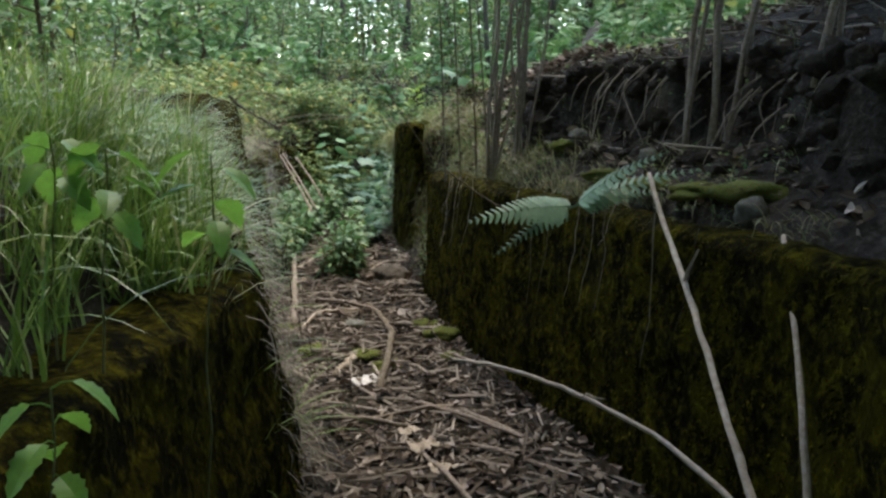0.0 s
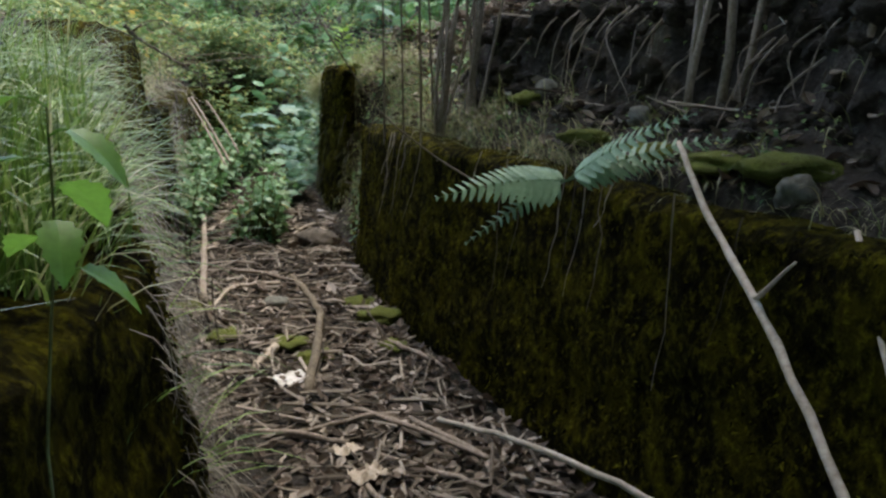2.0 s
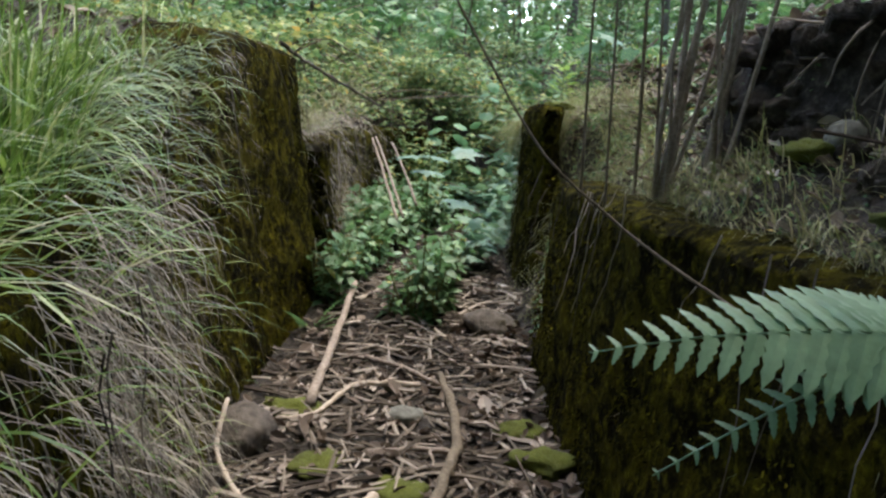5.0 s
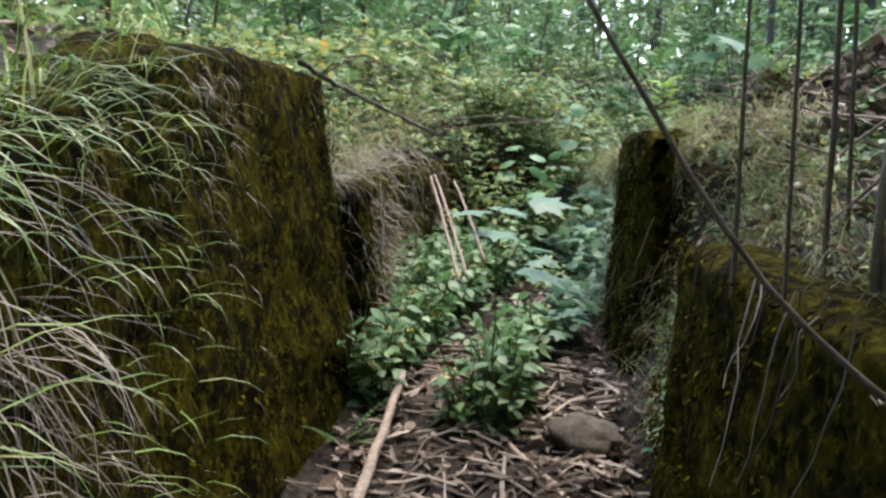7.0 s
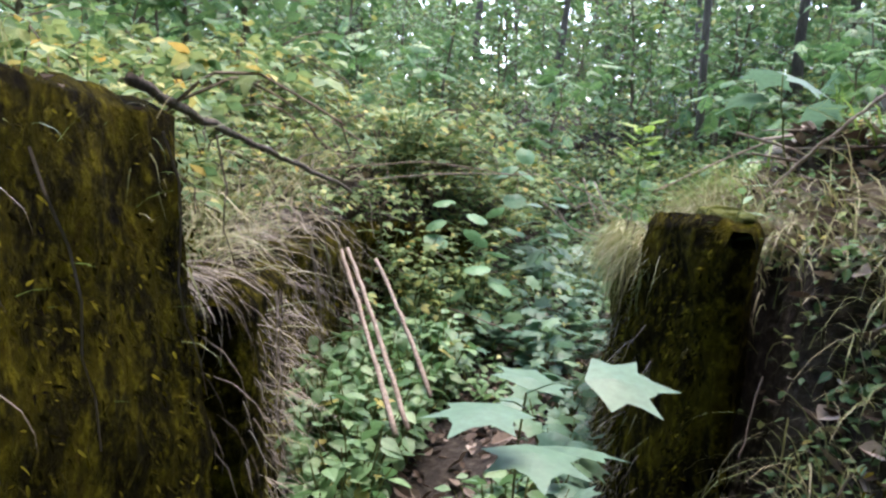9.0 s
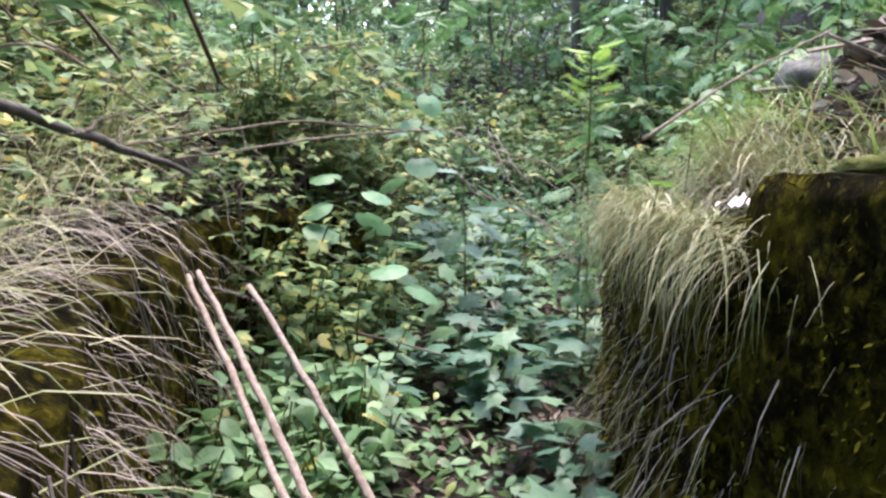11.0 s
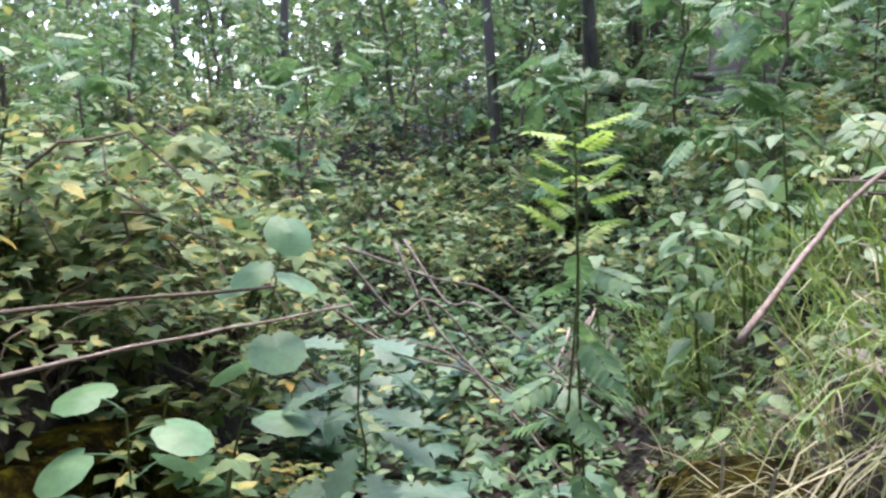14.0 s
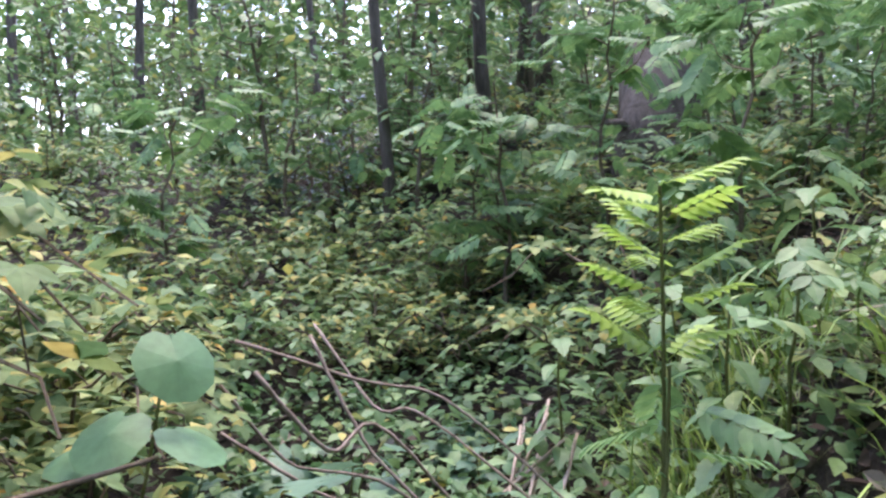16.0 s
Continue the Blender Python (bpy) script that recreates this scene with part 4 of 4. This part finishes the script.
# ---- stems on the right bank ----
def coppice(x, y, stems, h, r, label):
    e = tagged(new("coppice_stool"), label, "coppice")
    e.location = (x, y, float(land(x, y)))
    for k in range(stems):
        a = rng.uniform(0, 6.3)
        b = np.array([math.cos(a) * 0.09, math.sin(a) * 0.09, -0.1])
        tip = b + [rng.normal(0.12, 0.22), rng.normal(0, 0.25), h * rng.uniform(0.8, 1.1)]
        link_mesh("stem", tube(wobble(b, tip, 10, 0.02), np.linspace(r, r * 0.4, 10) * rng.uniform(0.7, 1.2), 7), M_TWIG, e, smooth=True)
    st = []
    for k in range(120):
        q = np.array([rng.normal(0.15, 0.5), rng.normal(0, 0.5), h * rng.uniform(0.55, 1.05)])
        st.append(q)
    m = len(st)
    link_mesh("foliage", spread(OVATE, np.array(st), turns(rng.uniform(0, 6.3, m), rng.normal(-0.2, 0.3, m), rng.normal(0, 0.3, m)), rng.uniform(0.06, 0.1, m)), M_SHRUB, e)


coppice(0.34, 4.55, 12, 2.6, 0.0095, "clump of slim grey coppice stems on the bank")
coppice(1.05, 3.35, 5, 2.6, 0.015, "small clump of grey stems above the dark bank")
coppice(1.3, 2.75, 3, 2.6, 0.014, "small clump of grey stems above the dark bank")
for x, y, dx, r in ((0.04, 4.75, -0.08, 0.007), (0.13, 4.55, -0.1, 0.006), (0.2, 4.75, -0.12, 0.007), (0.27, 4.95, -0.2, 0.006)):
    z = float(land(x, y))
    rod("thin_sapling", [(x, y, z - 0.05), (x + dx * 0.3, y, z + 0.8), (x + dx, y + 0.1, z + 2.4)], r, r * 0.5, M_STEM, "slender bare sapling stem at the wall top", "sapling", "thin saplings", 1)
rod("fallen_twig", [(-0.3, 3.6, 1.48), (-0.24, 3.58, 1.38), (-0.04, 3.56, 1.082), (0.19, 3.52, 0.92), (0.36, 3.42, 0.84)], 0.002, 0.0035, M_STEM, "long dark twig leaning over the wall top", "branch", side=2)
for a, b in (((0.62, 4.6, 1.5), (0.2, 5.0, 0.98)), ((0.75, 4.9, 1.6), (0.25, 5.2, 0.95)), ((0.3, 6.6, 1.6), (-0.05, 6.7, 1.2)), ((0.6, 6.4, 1.65), (0.1, 6.3, 1.2)), ((0.5, 5.8, 1.4), (0.05, 5.9, 1.0)), ((0.65, 5.2, 1.5), (0.1, 5.5, 0.95))):
    rod("fallen_twig", [a, (np.array(a) + b) / 2 + [0, 0, 0.02], b], 0.006, 0.004, M_TWIG, "grey twig lying down the leafy bank", "branch", "twigs down the bank", 2)
for k in range(64):
    y = rng.uniform(2.0, 5.0) if k < 54 else rng.uniform(6.9, 8.0)
    x = float(right_base(y)) + rng.uniform(0.58, 0.7)
    z = float(land(x + 0.1, y))
    rod("bank_root", [(x + 0.08, y, z), (x - 0.03, y + rng.normal(0, 0.05), z - 0.1), (x - 0.06 + rng.normal(0, 0.04), y + rng.normal(0, 0.12), z - rng.uniform(0.2, 0.45))], 0.005, 0.002, M_TWIG, "thin grey root hanging out of the soil bank", "root", "bank roots", n=5)


# ---- single plants ----
def frond(L, pairs, width):
    """One fern frond along x, of saw-edged leaflets."""
    parts = [tube([(s * L, 0, -0.25 * L * s * s) for s in np.linspace(0, 1, 8)], np.linspace(0.0025, 0.0008, 8), 4)]
    for i in range(pairs):
        s = 0.1 + 0.88 * i / (pairs - 1)
        w = width * (1.06 - s) ** 0.8 * (0.8 + 0.2 * min(1, s * 4))
        for side in (1, -1):
            parts.append(spread(FERNLET, [(s * L, 0, -0.25 * L * s * s)], turns([side * 1.1], [-0.1], [0.0]), [max(w, 0.008)]))
    return join(parts)


FERNLET = outline_leaf([0.1, 0.18, 0.14, 0.18, 0.12, 0.15, 0.09, 0.1, 0.05, 0.0], 0.1, 0.15)
fern = tagged(new("fern"), "pale green fern growing out of the wall top", "fern")
fern.location = (0.44, 2.8, 0.975)
for heading, rise, L, w in ((3.45, 0.08, 0.35, 0.1), (3.6, -0.3, 0.32, 0.05), (-0.7, 0.75, 0.36, 0.075), (-0.35, 0.5, 0.42, 0.07), (2.9, 0.3, 0.16, 0.05), (-0.1, 0.35, 0.3, 0.06)):
    f = link_mesh("frond", frond(L, 15, w * 1.1), M_FERN, fern)
    f.matrix_basis = Matrix(turns([heading], [rise], [-0.6 if abs(heading) > 1.6 else 0.7])[0].tolist()).to_4x4()
small = tagged(new("fern"), "small green fern at the foot of the wall", "fern")
small.location = (-1.12, 5.3, 0.13)
for k in range(6):
    f = link_mesh("frond", frond(rng.uniform(0.15, 0.26), 12, 0.045), M_ROWAN, small)
    f.matrix_basis = Matrix(turns([rng.normal(0, 0.9)], [rng.uniform(0.5, 1.1)], [0.0])[0].tolist()).to_4x4()


def single(name, base, tip, leaves, tmpl, mat, label, category, r=0.004, group=""):
    """A plant of one stem whose large leaves are parts of their own: rows of place along the stem, heading, rise, reach, size."""
    e = tagged(new(name), label, category, group)
    e.location = base
    b, tip = np.zeros(3), np.array(tip) - np.array(base)
    p = wobble(b, tip, 9, 0.006)
    p[0, 2] -= 0.03
    link_mesh("stem", tube(p, np.linspace(r, r * 0.5, 9), 6), M_GREENSTEM, e)
    for s, a, rise, reach, size in leaves:
        q = along(p, np.array([s]))[0]
        d = np.array([math.cos(a), math.sin(a), 0.35]) * reach
        v = spread(tmpl, [q + d], turns([a], [rise], [rng.normal(0, 0.2)]), [size])
        link_mesh("leaf", join([v, tube([q, q + d * 0.5 + [0, 0, 0.004], q + d], [0.0015, 0.0014, 0.001], 4)]), mat, e)
    return e


def whorl(n, s0, s1, size, reach, rise=-0.3):
    return [(s0 + (s1 - s0) * k / max(1, n - 1), k * 2.5 + rng.normal(0, 0.4), rng.normal(rise, 0.2), reach * rng.uniform(0.7, 1.2), size * rng.uniform(0.8, 1.15)) for k in range(n)]


for x, y, tx, ty, h, k, size in ((-0.56, 1.72, -0.46, 1.66, 1.21, 5, 0.1), (-0.7, 1.6, -0.62, 1.54, 1.23, 5, 0.1), (-0.8, 1.65, -0.74, 1.58, 1.25, 5, 0.09), (-0.66, 1.2, -0.57, 1.16, 0.9, 4, 0.08)):
    single("nettle", (x, y, float(land(x, y))), (tx, ty, h), whorl(k + 2, 0.82, 1.0, size, 0.03, -0.35), SAW, M_NETTLE, "tall nettle with bright green toothed leaves", "nettle", 0.003, "nettles on the bank")
single("hazel_seedling", (-1.0, 8.12, float(land(-1.0, 8.12))), (-0.78, 8.17, 1.34), whorl(8, 0.1, 0.75, 0.11, 0.06, -0.35) + [(1.0, -1.4, -0.95, 0.02, 0.095), (0.9, -2.3, -0.6, 0.05, 0.09), (0.88, -0.9, -0.45, 0.04, 0.085), (0.85, 3.0, -0.2, 0.05, 0.08)], ROUND, M_HAZEL, "hazel seedling with large round green leaves", "seedling", 0.004, "hazel seedlings")
single("hazel_seedling", (-1.1, 7.95, 0.45), (-1.05, 7.9, 1.05), whorl(12, 0.2, 1.0, 0.12, 0.08, -0.3), ROUND, M_HAZEL, "hazel seedling with large round green leaves", "seedling", 0.004, "hazel seedlings")
single("hazel_seedling", (-0.95, 7.75, 0.42), (-0.92, 7.75, 0.85), whorl(9, 0.2, 1.0, 0.11, 0.08, -0.3), ROUND, M_HAZEL, "hazel seedling with large round green leaves", "seedling", 0.004, "hazel seedlings")
single("oak_seedling", (-0.62, 8.2, float(land(-0.62, 8.2))), (-0.64, 8.15, 1.12), whorl(14, 0.45, 1.0, 0.14, 0.03, -0.2), OAK, M_MAPLE, "oak seedling with blue-green lobed leaves", "seedling", 0.004)
single("maple_seedling", (-0.66, 5.5, float(land(-0.66, 5.5))), (-0.64, 5.34, 0.95), [(0.97, 4.3, -0.05, 0.08, 0.15), (1.0, 0.2, -0.02, 0.08, 0.16), (0.9, 4.9, -0.05, 0.08, 0.15), (0.95, 1.5, 0.05, 0.07, 0.14), (0.8, 0.9, -0.15, 0.1, 0.16), (0.75, 5.8, -0.2, 0.1, 0.17)], MAPLE, M_MAPLE, "young maple with broad pale green lobed leaves", "seedling", 0.004)
single("maple_seedling", (0.1, 6.85, float(land(0.1, 6.85))), (0.02, 6.75, 1.62), whorl(4, 0.7, 1.0, 0.17, 0.06, -0.3), MAPLE, M_MAPLE, "young maple with broad pale green lobed leaves", "seedling", 0.004)
single("willowherb", (-0.25, 7.05, float(land(-0.25, 7.05))), (-0.24, 7.04, 1.26), whorl(9, 0.3, 1.0, 0.075, 0.01, 0.3), NARROW, M_NETTLE, "young willowherb with narrow bright green leaves", "herb", 0.003)
single("willowherb", (-0.2, 6.1, 1.1), (-0.2, 6.08, 1.28), whorl(6, 0.3, 1.0, 0.07, 0.01, 0.2), NARROW, M_HERB, "young willowherb with narrow pale green leaves", "herb", 0.002)
single("rowan_sapling", (-0.27, 7.95, float(land(-0.27, 7.95))), (-0.26, 7.92, 1.3), whorl(24, 0.3, 0.97, 0.1, 0.02, -0.45), ROWAN, M_ROWAN, "upright rowan sapling with feathered leaves", "sapling", 0.004)
single("rowan_sapling", (-0.22, 8.0, float(land(-0.22, 8.0))), (-0.26, 7.93, 1.5), whorl(16, 0.8, 1.0, 0.085, 0.01, 0.35), ROWAN, M_ROWANTOP, "rowan sapling with fresh yellow-green top leaves", "sapling", 0.004)
for k, (x, y) in enumerate([(0.3, 8.5), (0.6, 8.6), (0.45, 8.9), (0.85, 8.4), (0.75, 9.1), (0.3, 9.2)]):
    z = float(land(x, y))
    single("tall_herb", (x, y, z), (x - 0.05, y - 0.05, z + 0.5), whorl(18, 0.2, 1.0, 0.09, 0.03, -0.2), SAW, M_HERB, "tall leafy green herb on the bank", "herb", 0.005, "tall herbs")
for x, y, tx, ty, h in ((0.4, 8.45, 0.34, 8.38, 1.4), (0.7, 8.4, 0.62, 8.3, 1.55)):
    single("elder_sapling", (x, y, float(land(x, y))), (tx, ty, h), whorl(10, 0.4, 1.0, 0.15, 0.02, -0.3), ELDER, M_HERB, "elder sapling with large feathered green leaves", "sapling", 0.005, "elder saplings")
# an uprooted stump among the trees
stump = tagged(new("tree_stump"), "dark uprooted stump overgrown by shrubs", "stump")
stump.location = (2.1, 11.3, float(land(2.1, 11.3)))
link_mesh("stump_body", lump(0.34, 2.4, 77, 0.4), M_BARK, stump, smooth=True)
for k in range(7):
    a = k * 0.9
    link_mesh("root", tube(wobble((math.cos(a) * 0.2, math.sin(a) * 0.2, 0.2), (math.cos(a) * 0.6, math.sin(a) * 0.6, rng.uniform(-0.1, 0.5)), 7, 0.03), np.linspace(0.05, 0.015, 7), 7), M_BARK, stump)

# clods and rubble that roughen the eroded soil bank
parts = []
for k in range(420):
    y = rng.uniform(1.8, 5.2) if k < 300 else rng.uniform(6.8, 8.6)
    x = float(right_base(y)) + rng.uniform(0.45, 0.8)
    r = rng.uniform(0.012, 0.05)
    v, tt = lump(r, rng.uniform(0.6, 1.0), k, 0.4, 1)
    parts.append((v + [x, y, float(land(x, y))], tt))
stuff("soil_clods", join(parts), M_SOIL, "dark crumbling clods of earth on the bank", "soil")


def wall_moss(n, base, side, y0, y1, top, batter):
    """Little moss tufts standing off a wall face."""
    y = rng.uniform(y0, y1, n)
    zb = floor_z(y) - 0.12
    zt = np.array([top(q) for q in y])
    z = zb + (zt - zb) * rng.random(n)
    keep = np.sin(9 * y + 2 * z) * np.sin(7 * z - 3 * y) + rng.normal(0, 0.5, n) > -0.25
    y, z, zb = y[keep], z[keep], zb[keep]
    m = len(y)
    x = base(y) + side * (batter(y) if callable(batter) else batter) * (z - zb) + side * rng.uniform(-0.012, 0.02, m)
    head = (math.pi if side > 0 else 0) + rng.normal(0, 0.9, m)
    return spread(NARROW, np.stack([x, y, z], -1), turns(head, rng.normal(-0.7, 0.5, m), rng.normal(0, 0.6, m)), rng.uniform(0.008, 0.022, m))


stuff("wall_moss", join([
    wall_moss(21000, right_base, 1, 1.8, 5.35, right_top, right_lean),
    wall_moss(3500, right_base, 1, 6.05, 6.5, lambda y: 1.2, 0.02),
    wall_moss(5000, right_base, 1, 6.5, 7.6, lambda y: 1.04, 0.04),
    wall_moss(21000, left_base, -1, 2.4, 5.7, lambda y: left_top(min(y, 5.5)), 0.17),
    wall_moss(5000, left_base, -1, 5.8, 8.3, lambda y: 0.95, 0.06),
]), M_WALLMOSS, "olive moss tufts carpeting the trench walls", "moss")
stuff("bank_herbs", join([
    low_cover(2600, 0.0, 1.2, 2.6, 5.3, 0.06, 0.022, OVATE),
    low_cover(1600, -0.15, 0.5, 5.3, 6.9, 0.08, 0.03, OVATE, lambda x, y: x > right_base(y) + 0.1),
    low_cover(1800, -2.2, -1.3, 4.9, 7, 0.14, 0.03, OVATE),
]), M_BRAMBLE, "tiny green leaves creeping on the shaded bank", "ground cover")
stuff("slope_ivy", join([
    low_cover(3800, -0.3, 1.6, 7.6, 9.6, 0.09, 0.035, OVATE, lambda x, y: x > right_base(y) - 0.1),
    low_cover(1500, -0.2, 1.4, 7.9, 9.6, 0.3, 0.06, OVATE, lambda x, y: x > right_base(y) + 0.1),
]), M_SHRUB, "green creeping leaves on the litter-covered slope", "ground cover")
parts = []
for k in range(340):
    y = rng.uniform(1.6, 5.0)
    x = float(right_base(y)) + rng.uniform(0.5, 0.85)
    r = rng.uniform(0.02, 0.075)
    v, tt = lump(r, rng.uniform(0.5, 0.9), k + 500, 0.7, 2)
    parts.append((v + [x, y, float(land(x, y)) - 0.2 * r], tt))
stuff("mossy_clods", join(parts), M_SOIL, "mossy lumps of earth along the eroded bank", "soil", True)
stuff("gap_ivy", join([
    low_cover(2600, -0.15, 0.6, 5.36, 6.05, 0.1, 0.032, OVATE, lambda x, y: x > right_base(y) + 0.02),
    low_cover(1200, -0.1, 0.7, 6.4, 7.5, 0.1, 0.03, OVATE, lambda x, y: x > right_base(y) + 0.15),
]), M_HERB, "small green leaves creeping over the earth slope", "ground cover")
